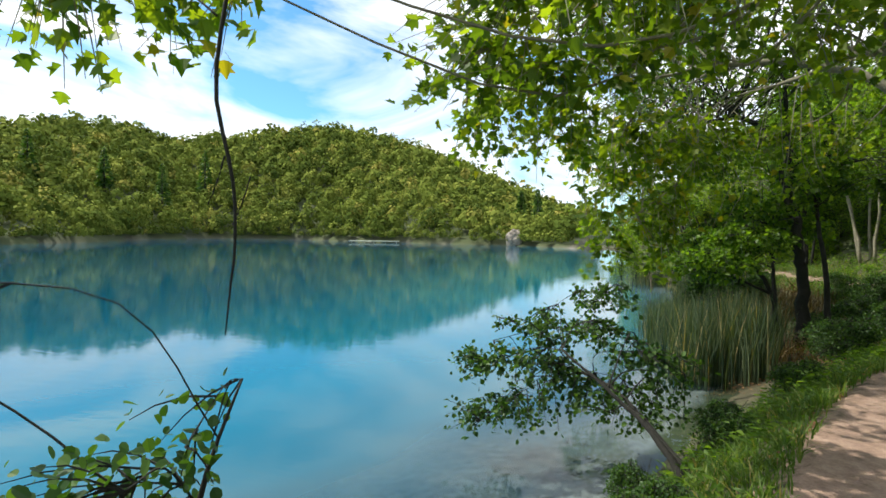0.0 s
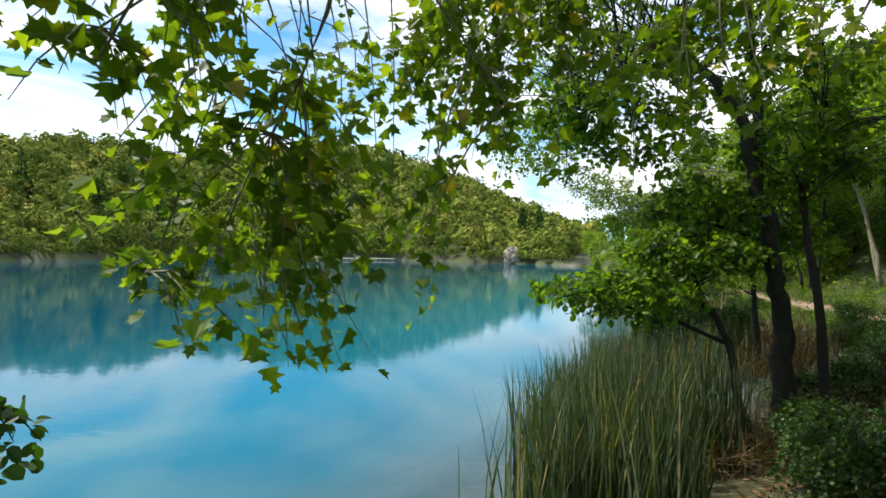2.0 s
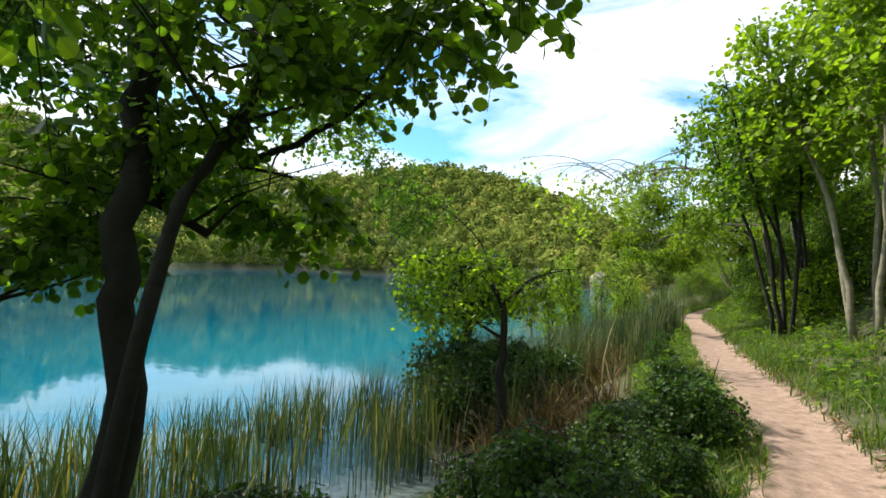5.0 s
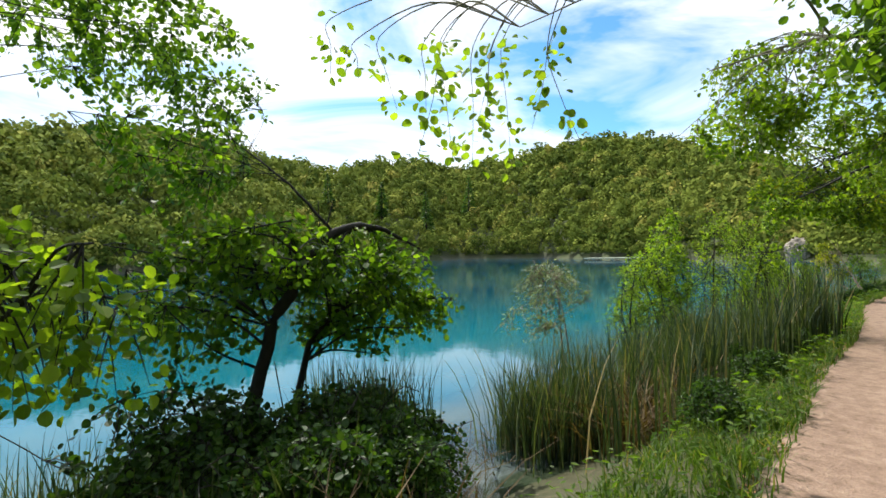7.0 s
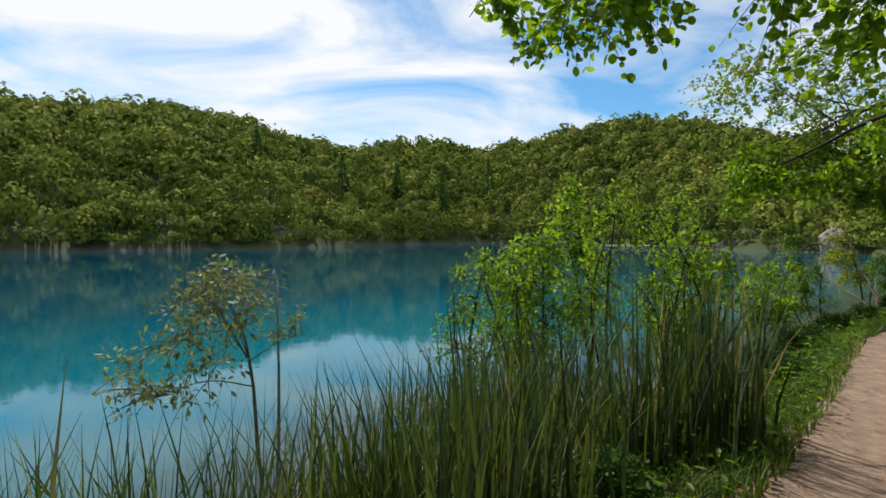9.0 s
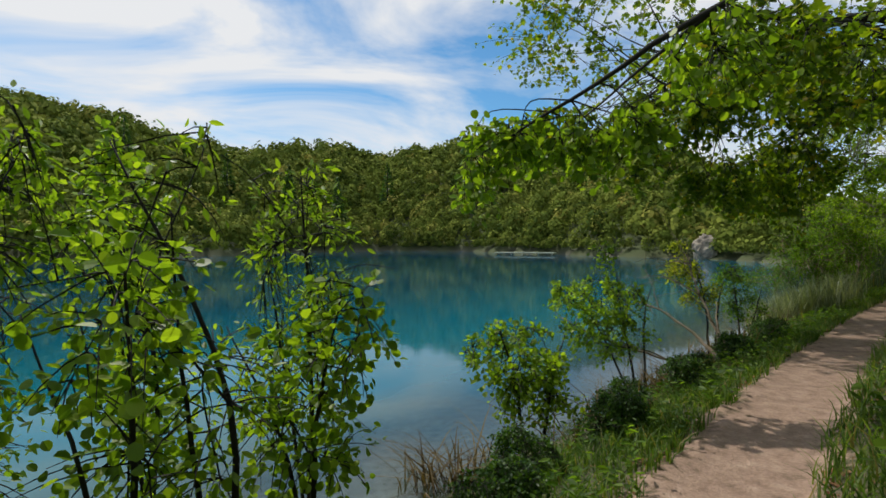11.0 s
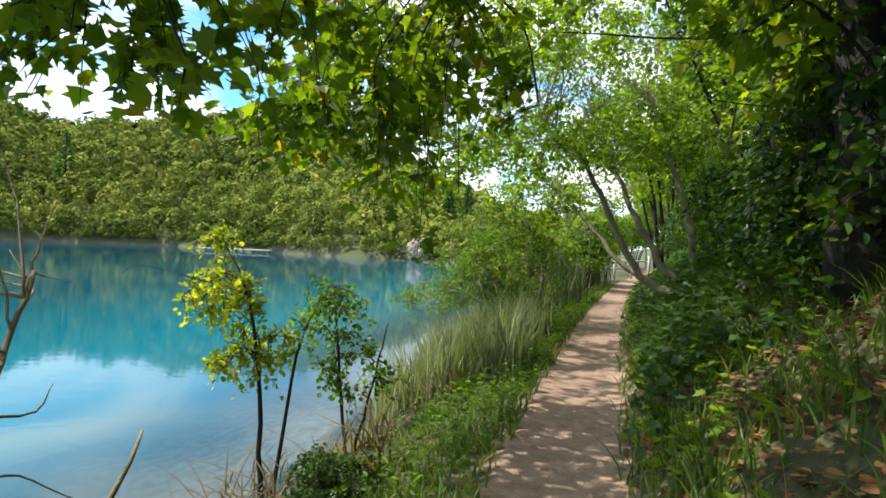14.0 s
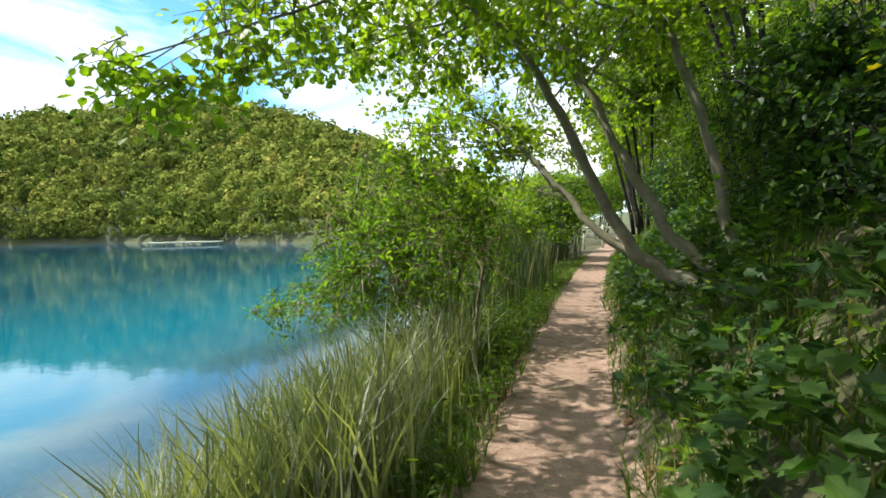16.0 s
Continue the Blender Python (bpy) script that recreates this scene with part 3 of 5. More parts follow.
def cliff():
    bm = bmesh.new()
    bmesh.ops.create_icosphere(bm, subdivisions=4, radius=1.0)
    for w in bm.verts:
        c = w.co
        k = 1 + 0.3 * noise.noise(c * 1.5) + 0.15 * abs(noise.noise(c * 4)) + 0.12 * noise.noise(c * 11) + (0.16 if c.x > 0.2 else 0.0) * noise.noise(c * 2.5 + Vector((5, 1, 2)))
        w.co = Vector((c.x * 1.4 * k, c.y * 1.0 * k, c.z * 1.7 * k))
    me = bpy.data.meshes.new("rock_face")
    bm.to_mesh(me)
    bm.free()
    me.materials.append(ROCK)
    ob = new("rock_face", me)
    ob.location = (-20.6, 54.4, 0.2)
    tagged(ob, "bare pale limestone rock face at the waterline", "rock")


cliff()


def jetty():
    ob = thing("jetty", (-49.2, 58.4, -0.7), "long low pale timber landing stage on the far shore", "jetty")
    d = Vector((0.8, 0.25, 0)).normalized()
    turn = math.atan2(d.y, d.x)
    me = None
    for k in range(14):
        bm = bmesh.new()
        bmesh.ops.create_cube(bm, size=1.0)
        bmesh.ops.scale(bm, vec=(0.66, 1.6, 0.16), verts=bm.verts)
        bmesh.ops.bevel(bm, geom=bm.edges, offset=0.02, segments=1, affect="EDGES")
        if me is None:
            me = bpy.data.meshes.new("board")
            bm.to_mesh(me)
            me.materials.append(WOOD_PALE)
        bm.free()
        b = new("board", me)
        b.parent = ob
        b.location = d * ((k - 6.5) * 0.7) + Vector((0, 0, 0.22))
        b.rotation_euler = (0, 0, turn)
    for k in range(5):
        v, f = tube([(0, 0, -3.0), (0, 0, 0.2)], [0.1, 0.1], 8)
        o = mesh_object("pile", v, f, WOOD_PALE, True, ob)
        o.location = d * ((k - 2) * 2.2)


jetty()


def gz(x, y, dz=-0.05):
    return ground_z(x, y) + dz


def stem(x, y, *rest, r=0.05):
    """A stem that starts in the ground at x, y."""
    return [(x, y, gz(x, y), r), *rest]


# ---------- first stretch: overhanging boughs by the path ----------
plant("leaning_tree", "pale leaning maple whose boughs overhang the path", "tree",
      [stem(-0.55, -30.2, (-1.0, -30.7, 1.5, 0.085), (-1.5, -31.4, 2.5, 0.06), (-2.5, -32.0, 3.0, 0.04), (-3.9, -32.5, 3.0, 0.02), r=0.11),
       [(-1.0, -30.7, 1.5, 0.06), (-1.6, -30.0, 2.7, 0.04), (-2.7, -29.6, 3.1, 0.03), (-3.7, -29.9, 2.9, 0.012)],
       stem(-0.3, -30.0, (-0.6, -29.9, 1.8, 0.06), (-1.1, -29.2, 3.2, 0.05), (-2.0, -28.2, 3.2, 0.02), r=0.08)],
      # Blobs at z 4.6 and 5.0: unseen upper crown added to shade the path.
      [(-5.8, -34.3, 2.4, 0.6, 0.5, 0.35, 60), (-4.7, -31.2, 2.35, 0.7, 0.6, 0.4, 80), (-4.5, -29.5, 5.0, 2.0, 2.4, 0.9, 330), (-4.0, -32.0, 4.6, 1.8, 1.6, 0.7, 260), (-1.5, -29.8, 5.0, 2.0, 2.0, 0.9, 260), (-4.3, -32.7, 2.55, 1.1, 0.8, 0.4, 150), (-2.9, -32.3, 2.8, 1.2, 0.9, 0.45, 130), (-1.5, -31.4, 3.2, 1.4, 1.2, 0.7, 110),
       (-3.75, -30.2, 2.3, 0.9, 0.6, 0.55, 95), (-3.6, -29.7, 1.5, 0.75, 0.5, 0.6, 75), (-3.0, -28.5, 2.5, 0.9, 0.6, 0.5, 95), (-1.6, -27.6, 2.7, 0.9, 0.7, 0.4, 70), (-0.8, -29.2, 3.6, 1.2, 1.0, 0.8, 80)],
      LEAF_MAPLE, "maple", 0.08, BARK_PALE, 3, 9, 0.4, 0.25,
      hangs=[(-4.14, -28.57, 2.44, 0.95), (-4.2, -28.39, 2.55, 0.7), (-3.61, -28.7, 2.4, 1.1), (-3.95, -28.27, 2.56, 0.8), (-3.58, -28.45, 2.42, 0.86), (-3.25, -28.45, 2.4, 1.25), (-3.44, -28.06, 2.59, 1.26), (-2.96, -28.46, 2.4, 0.55), (-3.07, -28.13, 2.49, 0.72), (-2.95, -28.08, 2.5, 0.76), (-2.59, -28.35, 2.4, 0.75), (-2.96, -27.91, 2.58, 0.54),
             (-3.98, -28.4, 2.4, 1.75), (-3.3, -28.2, 2.4, 1.6), (-4.3, -28.9, 2.4, 1.7), (-3.8, -29.1, 2.5, 1.2), (-4.3, -29.4, 2.5, 1.3),
             (-2.28, -28.5, 2.3, 0.4), (-2.19, -28.31, 2.35, 0.75), (-1.97, -28.64, 2.3, 0.7), (-1.92, -28.2, 2.35, 0.6), (-1.77, -28.38, 2.3, 0.5), (-1.65, -28.43, 2.3, 0.45), (-1.52, -28.03, 2.4, 0.45),
             (-4.5, -31.5, 2.5, 0.8), (-4.1, -31.1, 2.5, 1.0), (-3.9, -31.6, 2.5, 0.6), (-4.8, -32.6, 2.5, 0.5), (-3.4, -31.8, 2.5, 0.5)], hang_leaves=30)
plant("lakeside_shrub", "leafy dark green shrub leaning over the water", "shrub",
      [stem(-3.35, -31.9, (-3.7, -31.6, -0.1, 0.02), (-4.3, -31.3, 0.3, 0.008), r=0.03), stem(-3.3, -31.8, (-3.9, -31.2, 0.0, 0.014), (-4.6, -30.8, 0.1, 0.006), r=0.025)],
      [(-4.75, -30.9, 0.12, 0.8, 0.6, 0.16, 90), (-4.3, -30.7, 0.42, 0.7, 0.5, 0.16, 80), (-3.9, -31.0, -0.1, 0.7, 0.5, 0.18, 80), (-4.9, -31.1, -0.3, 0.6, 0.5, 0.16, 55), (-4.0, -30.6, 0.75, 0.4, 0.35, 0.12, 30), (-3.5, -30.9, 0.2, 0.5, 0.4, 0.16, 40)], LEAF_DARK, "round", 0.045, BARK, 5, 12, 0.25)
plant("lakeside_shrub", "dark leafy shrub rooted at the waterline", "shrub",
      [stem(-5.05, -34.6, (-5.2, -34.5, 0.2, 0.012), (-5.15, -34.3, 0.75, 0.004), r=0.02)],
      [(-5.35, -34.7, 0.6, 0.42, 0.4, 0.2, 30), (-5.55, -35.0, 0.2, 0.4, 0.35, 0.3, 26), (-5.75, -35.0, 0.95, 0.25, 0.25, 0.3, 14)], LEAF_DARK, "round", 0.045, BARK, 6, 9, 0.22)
plant("hanging_vine", "bare dark vine hanging from the boughs", "vine",
      [[(-4.9, -34.55, 3.0, 0.006), (-4.88, -34.6, 2.3, 0.006), (-4.98, -34.62, 1.75, 0.006), (-4.93, -34.6, 1.35, 0.005), (-4.95, -34.62, 0.98, 0.002)],
       [(-4.98, -34.62, 1.9, 0.004), (-5.1, -34.6, 2.0, 0.003), (-5.16, -34.6, 2.1, 0.002)], [(-4.96, -34.61, 1.5, 0.003), (-5.0, -34.6, 1.42, 0.002), (-5.03, -34.6, 1.36, 0.001)], [(-4.94, -34.6, 1.3, 0.003), (-4.9, -34.6, 1.38, 0.002), (-4.88, -34.6, 1.44, 0.001)], [(-4.9, -34.55, 3.0, 0.006), (-4.6, -34.0, 3.05, 0.008), (-4.0, -32.8, 3.0, 0.01)]],
      [], None, "round", 0.07, BARK, 7)

# ---------- the alder on the bank ----------
plant("alder_tree", "dark-stemmed alder with several trunks and layered foliage", "tree",
      [stem(-0.55, -24.6, (-0.62, -24.55, 0.5, 0.1), (-0.7, -24.5, 1.2, 0.09), (-0.82, -24.42, 2.05, 0.08), (-1.05, -24.35, 2.85, 0.065), (-1.45, -24.3, 3.5, 0.05), (-2.3, -24.4, 3.5, 0.03), (-3.2, -24.6, 2.95, 0.012), r=0.14),
       [(-0.82, -24.42, 2.05, 0.06), (-0.8, -24.2, 3.0, 0.055), (-0.9, -24.0, 4.6, 0.03)],
       stem(-0.2, -24.85, (-0.32, -24.56, 1.1, 0.042), (-0.3, -24.15, 2.0, 0.036), (0.0, -23.9, 3.0, 0.02), r=0.06),
       stem(-0.95, -25.0, (-1.2, -24.95, 0.25, 0.04), (-1.47, -24.86, 0.76, 0.032), (-1.6, -24.8, 1.5, 0.012), r=0.05),
       [(-1.2, -24.95, 0.25, 0.025), (-1.9, -25.2, 0.55, 0.018), (-2.9, -25.5, 0.75, 0.006)],
       [(-1.47, -24.86, 0.76, 0.02), (-2.1, -25.1, 0.95, 0.014), (-3.0, -25.0, 1.0, 0.005)],
       [(-0.6, -24.1, 1.35, 0.03), (-1.3, -24.2, 1.6, 0.02), (-2.0, -24.5, 1.75, 0.008)],
       [(-0.6, -23.9, 1.8, 0.03), (-0.1, -23.6, 2.1, 0.02), (0.5, -23.6, 2.4, 0.008)]],
      # Next line: blobs at z 4.4 and up are crown added to shade the bank.
      [(-2.4, -25.3, 0.85, 1.0, 0.7, 0.28, 190), (-1.6, -24.7, 1.3, 1.0, 0.8, 0.30, 200), (-1.2, -24.2, 1.9, 1.0, 0.8, 0.4, 210), (-2.2, -24.2, 2.9, 1.1, 0.9, 0.6, 170), (-2.0, -25.4, 5.3, 1.9, 2.2, 0.6, 280), (-2.0, -24.3, 4.4, 1.6, 2.0, 0.5, 120), (-2.9, -24.6, 3.1, 0.8, 0.6, 0.35, 90), (-1.0, -28.0, 5.2, 1.8, 1.5, 0.5, 220), (-3.6, -26.7, 4.7, 1.6, 1.8, 0.6, 200), (-3.4, -23.6, 4.9, 1.6, 1.6, 0.6, 180), (-2.8, -20.8, 4.8, 1.5, 1.4, 0.6, 260), (-4.3, -19.6, 3.7, 1.2, 1.3, 0.8, 260),
       (-0.3, -23.6, 3.5, 1.2, 1.0, 0.6, 200), (-0.4, -24.1, 2.5, 0.9, 0.8, 0.5, 170), (0.5, -23.9, 2.35, 0.8, 0.6, 0.35, 90), (-0.9, -23.9, 4.4, 1.5, 1.3, 0.7, 130), (1.1, -24.2, 2.4, 0.8, 0.6, 0.3, 70), (-0.3, -23.6, 1.5, 0.6, 0.5, 0.3, 60)],
      LEAF_ALDER, "round", 0.072, BARK, 8, 10, 0.35,
      hangs=[(0.32, -25.59, 2.3, 0.7), (0.35, -25.41, 2.35, 0.85), (0.54, -25.74, 2.3, 0.8), (0.52, -25.3, 2.4, 0.65), (0.68, -25.47, 2.35, 0.55), (0.81, -25.51, 2.3, 0.45), (0.93, -25.08, 2.45, 0.4), (1.07, -25.48, 2.4, 0.4), (0.6, -24.6, 2.5, 0.6), (0.2, -24.9, 2.5, 0.7)], hang_leaves=34)
plant("young_alder", "small spreading young alder at the water's edge", "tree",
      [stem(-0.1, -20.95, (-0.16, -20.85, 0.3, 0.045), (-0.2, -20.8, 0.85, 0.035), (-0.5, -20.9, 1.2, 0.02), (-1.2, -21.0, 1.3, 0.006), r=0.065),
       [(-0.2, -20.8, 0.85, 0.025), (0.05, -20.6, 1.15, 0.015), (0.35, -20.5, 1.25, 0.006)], [(-0.16, -20.85, 0.5, 0.02), (-0.6, -21.0, 0.7, 0.012), (-1.1, -21.2, 0.75, 0.005)]],
      [(-0.8, -20.95, 1.2, 0.9, 0.6, 0.35, 120), (0.1, -20.6, 1.05, 0.5, 0.5, 0.3, 55), (-0.8, -21.1, 0.75, 0.7, 0.5, 0.2, 50)], LEAF_ASH, "round", 0.05, BARK, 9, 12, 0.3)
plant("arched_alder", "alder with an arching trunk over the reeds", "tree",
      [stem(-1.6, -19.3, (-1.55, -19.25, 0.2, 0.055), (-1.5, -19.0, 0.9, 0.05), (-1.52, -18.6, 1.4, 0.04), (-1.6, -18.1, 1.45, 0.025), (-1.65, -17.6, 1.25, 0.008), r=0.075),
       stem(-1.75, -18.9, (-1.7, -18.8, 0.3, 0.03), (-1.6, -18.4, 0.85, 0.015), r=0.04),
       [(-1.52, -18.6, 1.4, 0.015), (-1.7, -18.9, 1.8, 0.01), (-2.2, -19.3, 2.3, 0.004)]],
      [(-1.7, -18.3, 1.1, 0.7, 0.9, 0.45, 250), (-1.75, -18.0, 0.7, 0.5, 0.9, 0.3, 170), (-1.6, -19.2, 1.3, 0.7, 0.7, 0.4, 110), (-1.9, -19.6, 1.0, 0.7, 0.7, 0.6, 170), (-2.4, -19.6, 2.1, 0.8, 0.7, 0.5, 90), (-3.2, -19.2, 2.9, 0.8, 0.8, 0.4, 50)],
      LEAF_ALDER, "round", 0.058, BARK, 10, 10, 0.3)
# Its dark leaf colour stands in for the shade below the alder.
plant("undergrowth", "tangled undergrowth beneath the arched alder, shade put into its leaf colour", "shrub",
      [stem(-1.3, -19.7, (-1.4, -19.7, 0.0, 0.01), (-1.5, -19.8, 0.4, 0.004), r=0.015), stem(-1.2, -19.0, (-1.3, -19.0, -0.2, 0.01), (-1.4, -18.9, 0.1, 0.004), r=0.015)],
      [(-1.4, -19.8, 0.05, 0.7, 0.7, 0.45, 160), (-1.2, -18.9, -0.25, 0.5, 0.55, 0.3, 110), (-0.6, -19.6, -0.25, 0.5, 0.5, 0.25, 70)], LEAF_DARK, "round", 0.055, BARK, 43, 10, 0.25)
plant("willow_bush", "pale grey-green willow bush among the reeds", "shrub",
      [stem(-2.6, -14.2, (-2.6, -14.3, 0.2, 0.012), (-2.5, -14.5, 0.8, 0.004), r=0.02), stem(-2.5, -14.1, (-2.8, -14.0, 0.3, 0.01), (-3.1, -13.9, 0.8, 0.004), r=0.02)],
      [(-2.6, -14.5, 0.75, 0.6, 0.6, 0.4, 110), (-2.5, -14.9, 0.3, 0.5, 0.5, 0.35, 60)], LEAF_WILLOW, "lance", 0.06, BARK_DEAD, 11, 9, 0.22)

# ---------- trees on the bank above the path ----------
plant("bank_tree", "many-stemmed tree on the bank with a broad light crown", "tree",
      [stem(2.5, -10.8, (2.2, -11.2, 2.6, 0.07), (1.5, -11.8, 3.6, 0.05), (0.4, -12.4, 3.9, 0.03), (-0.9, -13.0, 3.7, 0.01), r=0.1),
       [(0.4, -12.4, 3.9, 0.02), (0.7, -15.0, 3.7, 0.014), (0.6, -17.2, 3.1, 0.008), (0.45, -18.4, 2.5, 0.003)],
       stem(2.7, -10.4, (2.6, -10.2, 3.0, 0.06), (2.0, -9.8, 4.6, 0.03), r=0.09), stem(2.3, -11.1, (2.0, -11.8, 2.6, 0.05), (1.8, -12.8, 3.8, 0.02), r=0.07), stem(2.9, -10.9, (3.3, -11.2, 3.0, 0.05), (3.4, -11.8, 4.6, 0.02), r=0.07)],
      [(0.0, -12.3, 3.5, 1.3, 1.1, 0.7, 260), (-0.5, -12.7, 2.9, 0.8, 0.8, 0.5, 150), (0.7, -11.5, 2.7, 0.9, 0.9, 0.5, 130), (1.6, -11.2, 4.4, 1.5, 1.4, 0.8, 170), (2.6, -10.6, 5.2, 1.4, 1.4, 0.9, 120), (2.0, -12.6, 3.6, 1.0, 1.0, 0.7, 110), (0.9, -10.4, 3.4, 1.0, 1.0, 0.6, 90)],
      LEAF_ASH, "round", 0.066, BARK_PALE, 15, 10, 0.4,
      hangs=[(-0.67, -18.83, 2.69, 0.3), (-0.77, -18.58, 2.8, 0.52), (-0.13, -18.65, 2.55, 0.5), (-0.54, -18.18, 2.81, 0.91), (-0.28, -18.38, 2.65, 0.77), (-0.07, -18.29, 2.58, 0.79), (-0.31, -17.76, 2.83, 0.97), (0.3, -17.98, 2.51, 0.64), (-0.2, -17.97, 2.73, 0.53), (0.03, -17.62, 2.73, 0.6), (0.09, -18.28, 2.51, 0.56), (-0.9, -18.9, 2.9, 0.4)], hang_leaves=44)
plant("ivy_maple", "large ivy-clad maple whose dark boughs roof the path", "tree",
      [stem(1.35, -0.6, (1.25, -0.8, 2.2, 0.17), (0.9, -1.2, 3.4, 0.12), (0.0, -2.0, 4.0, 0.07), (-1.6, -2.6, 3.8, 0.04), (-2.8, -2.8, 3.3, 0.012), r=0.22),
       [(1.25, -0.8, 2.2, 0.1), (0.7, -2.0, 3.0, 0.07), (0.1, -3.6, 3.4, 0.045), (-0.8, -5.2, 3.3, 0.012)],
       [(1.25, -0.8, 2.2, 0.12), (1.6, 0.1, 3.6, 0.08), (1.2, 1.2, 4.6, 0.03)],
       [(0.9, -1.2, 3.4, 0.06), (-0.4, -0.4, 3.3, 0.04), (-1.8, 0.2, 2.8, 0.012)]],
      # Blobs at z 4.8 and 4.6: high crown added lakewards to throw shade.
      [(-2.66, -2.85, 2.31, 0.38, 0.35, 0.2, 13), (-2.24, -2.68, 2.18, 0.38, 0.35, 0.2, 13), (-1.95, -2.56, 1.94, 0.38, 0.35, 0.2, 13), (-1.73, -2.47, 2.22, 0.38, 0.35, 0.2, 13), (-1.52, -2.38, 1.87, 0.38, 0.35, 0.2, 13), (-1.30, -2.29, 2.12, 0.38, 0.35, 0.2, 13), (-3.2, -4.0, 2.7, 0.8, 0.8, 0.5, 130), (1.9, 1.6, 2.7, 0.9, 1.5, 0.9, 230), (2.0, -1.6, 2.9, 0.7, 1.2, 0.8, 130), (-1.7, -1.0, 2.05, 0.8, 0.6, 0.42, 60), (-0.9, -1.5, 2.4, 0.8, 0.7, 0.35, 50), (-3.6, -2.2, 4.8, 2.2, 2.4, 0.8, 200), (-3.4, 1.5, 4.6, 1.8, 1.8, 0.8, 130), (-2.3, -2.8, 3.0, 1.1, 0.9, 0.6, 190), (-1.0, -2.4, 3.2, 1.2, 1.0, 0.5, 190), (-1.6, -0.2, 2.5, 1.0, 0.8, 0.55, 150), (0.1, -3.8, 3.0, 1.2, 1.2, 0.6, 150), (-0.7, -5.0, 3.1, 0.9, 0.8, 0.5, 90), (1.0, -2.2, 3.2, 1.1, 1.2, 0.7, 130),
       (1.4, -0.4, 4.2, 1.5, 1.5, 0.9, 160), (-0.3, -1.0, 4.2, 1.6, 1.4, 0.6, 150), (1.4, -0.6, 1.9, 0.5, 0.6, 0.9, 120), (0.9, -0.9, 2.5, 0.6, 0.7, 0.4, 70)],
      LEAF_MAPLE, "maple", 0.085, BARK, 16, 10, 0.4, 0.2,
      hangs=[(-1.79, -1.6, 2.1, 0.65), (-1.82, -1.47, 2.15, 0.6), (-1.4, -1.72, 2.1, 0.4), (-1.61, -1.39, 2.15, 0.5), (-1.36, -1.54, 2.1, 0.55), (-1.1, -1.55, 2.1, 0.75), (-1.2, -1.26, 2.15, 0.9), (-0.89, -1.58, 2.1, 0.7), (-0.94, -1.33, 2.15, 0.95), (-0.89, -1.31, 2.15, 1.05), (-0.75, -1.5, 2.1, 0.6), (-0.8, -1.16, 2.15, 0.7), (-0.78, -1.46, 2.1, 0.4), (-1.5, -0.9, 2.2, 0.6), (-1.2, -0.7, 2.2, 0.5)], hang_leaves=34)
plant("leaning_hazel", "pale trunks leaning from the bank over the path", "tree",
      [[(1.15, 3.5, gz(1.15, 3.5) - 0.1, 0.07), (0.75, 3.65, 0.68, 0.06), (0.38, 3.75, 1.0, 0.05), (-0.08, 3.62, 1.95, 0.04), (-0.5, 3.35, 2.6, 0.025), (-1.0, 3.0, 2.9, 0.014), (-1.6, 2.2, 2.4, 0.009), (-2.3, 1.6, 2.0, 0.004)],
       [(1.2, 3.6, gz(1.2, 3.6) - 0.1, 0.06), (0.85, 3.8, 0.9, 0.05), (0.5, 4.0, 1.5, 0.045), (0.1, 4.2, 2.3, 0.03), (-0.3, 4.3, 3.1, 0.01)],
       [(0.75, 3.65, 0.68, 0.045), (0.2, 3.9, 1.05, 0.035), (-0.4, 4.2, 1.75, 0.02), (-0.9, 4.4, 2.2, 0.008)],
       [(1.2, 3.7, gz(1.2, 3.7) - 0.1, 0.05), (1.1, 3.9, 1.5, 0.045), (0.8, 4.0, 2.6, 0.03), (0.5, 4.0, 3.4, 0.01)]],
      # Blobs at y 2.4, 4.2, 0.6: crown added overhead to shade the bank.
      [(-0.9, 3.1, 2.6, 1.1, 1.0, 0.5, 230), (0.1, 3.9, 2.8, 1.1, 1.0, 0.5, 200), (-1.1, 4.7, 2.0, 1.0, 0.9, 0.6, 220), (-0.4, 7.5, 2.0, 1.0, 1.2, 0.8, 150), (0.6, 4.6, 3.2, 1.2, 1.2, 0.6, 120), (-1.9, 2.6, 2.5, 0.8, 0.7, 0.4, 70), (-2.3, 1.5, 2.0, 0.25, 0.2, 0.12, 10), (-2.1, 1.55, 1.8, 0.3, 0.25, 0.15, 14), (-1.75, 1.6, 1.85, 0.35, 0.3, 0.18, 20), (-1.5, 1.7, 2.1, 0.3, 0.3, 0.15, 14), (-0.5, 5.0, 4.0, 1.5, 1.3, 0.7, 170), (-1.8, 6.0, 3.4, 1.3, 1.2, 0.8, 150), (0.6, 6.5, 4.6, 1.6, 1.5, 0.9, 160), (-0.6, 2.4, 3.8, 1.2, 1.0, 0.5, 260), (-1.0, 4.2, 4.6, 1.3, 1.2, 0.5, 220), (-1.2, 0.6, 4.3, 1.2, 1.2, 0.5, 260), (0.0, 6.5, 2.6, 1.3, 1.2, 0.7, 120)],
      LEAF_ASH, "round", 0.055, BARK_PALE, 17, 11, 0.4)

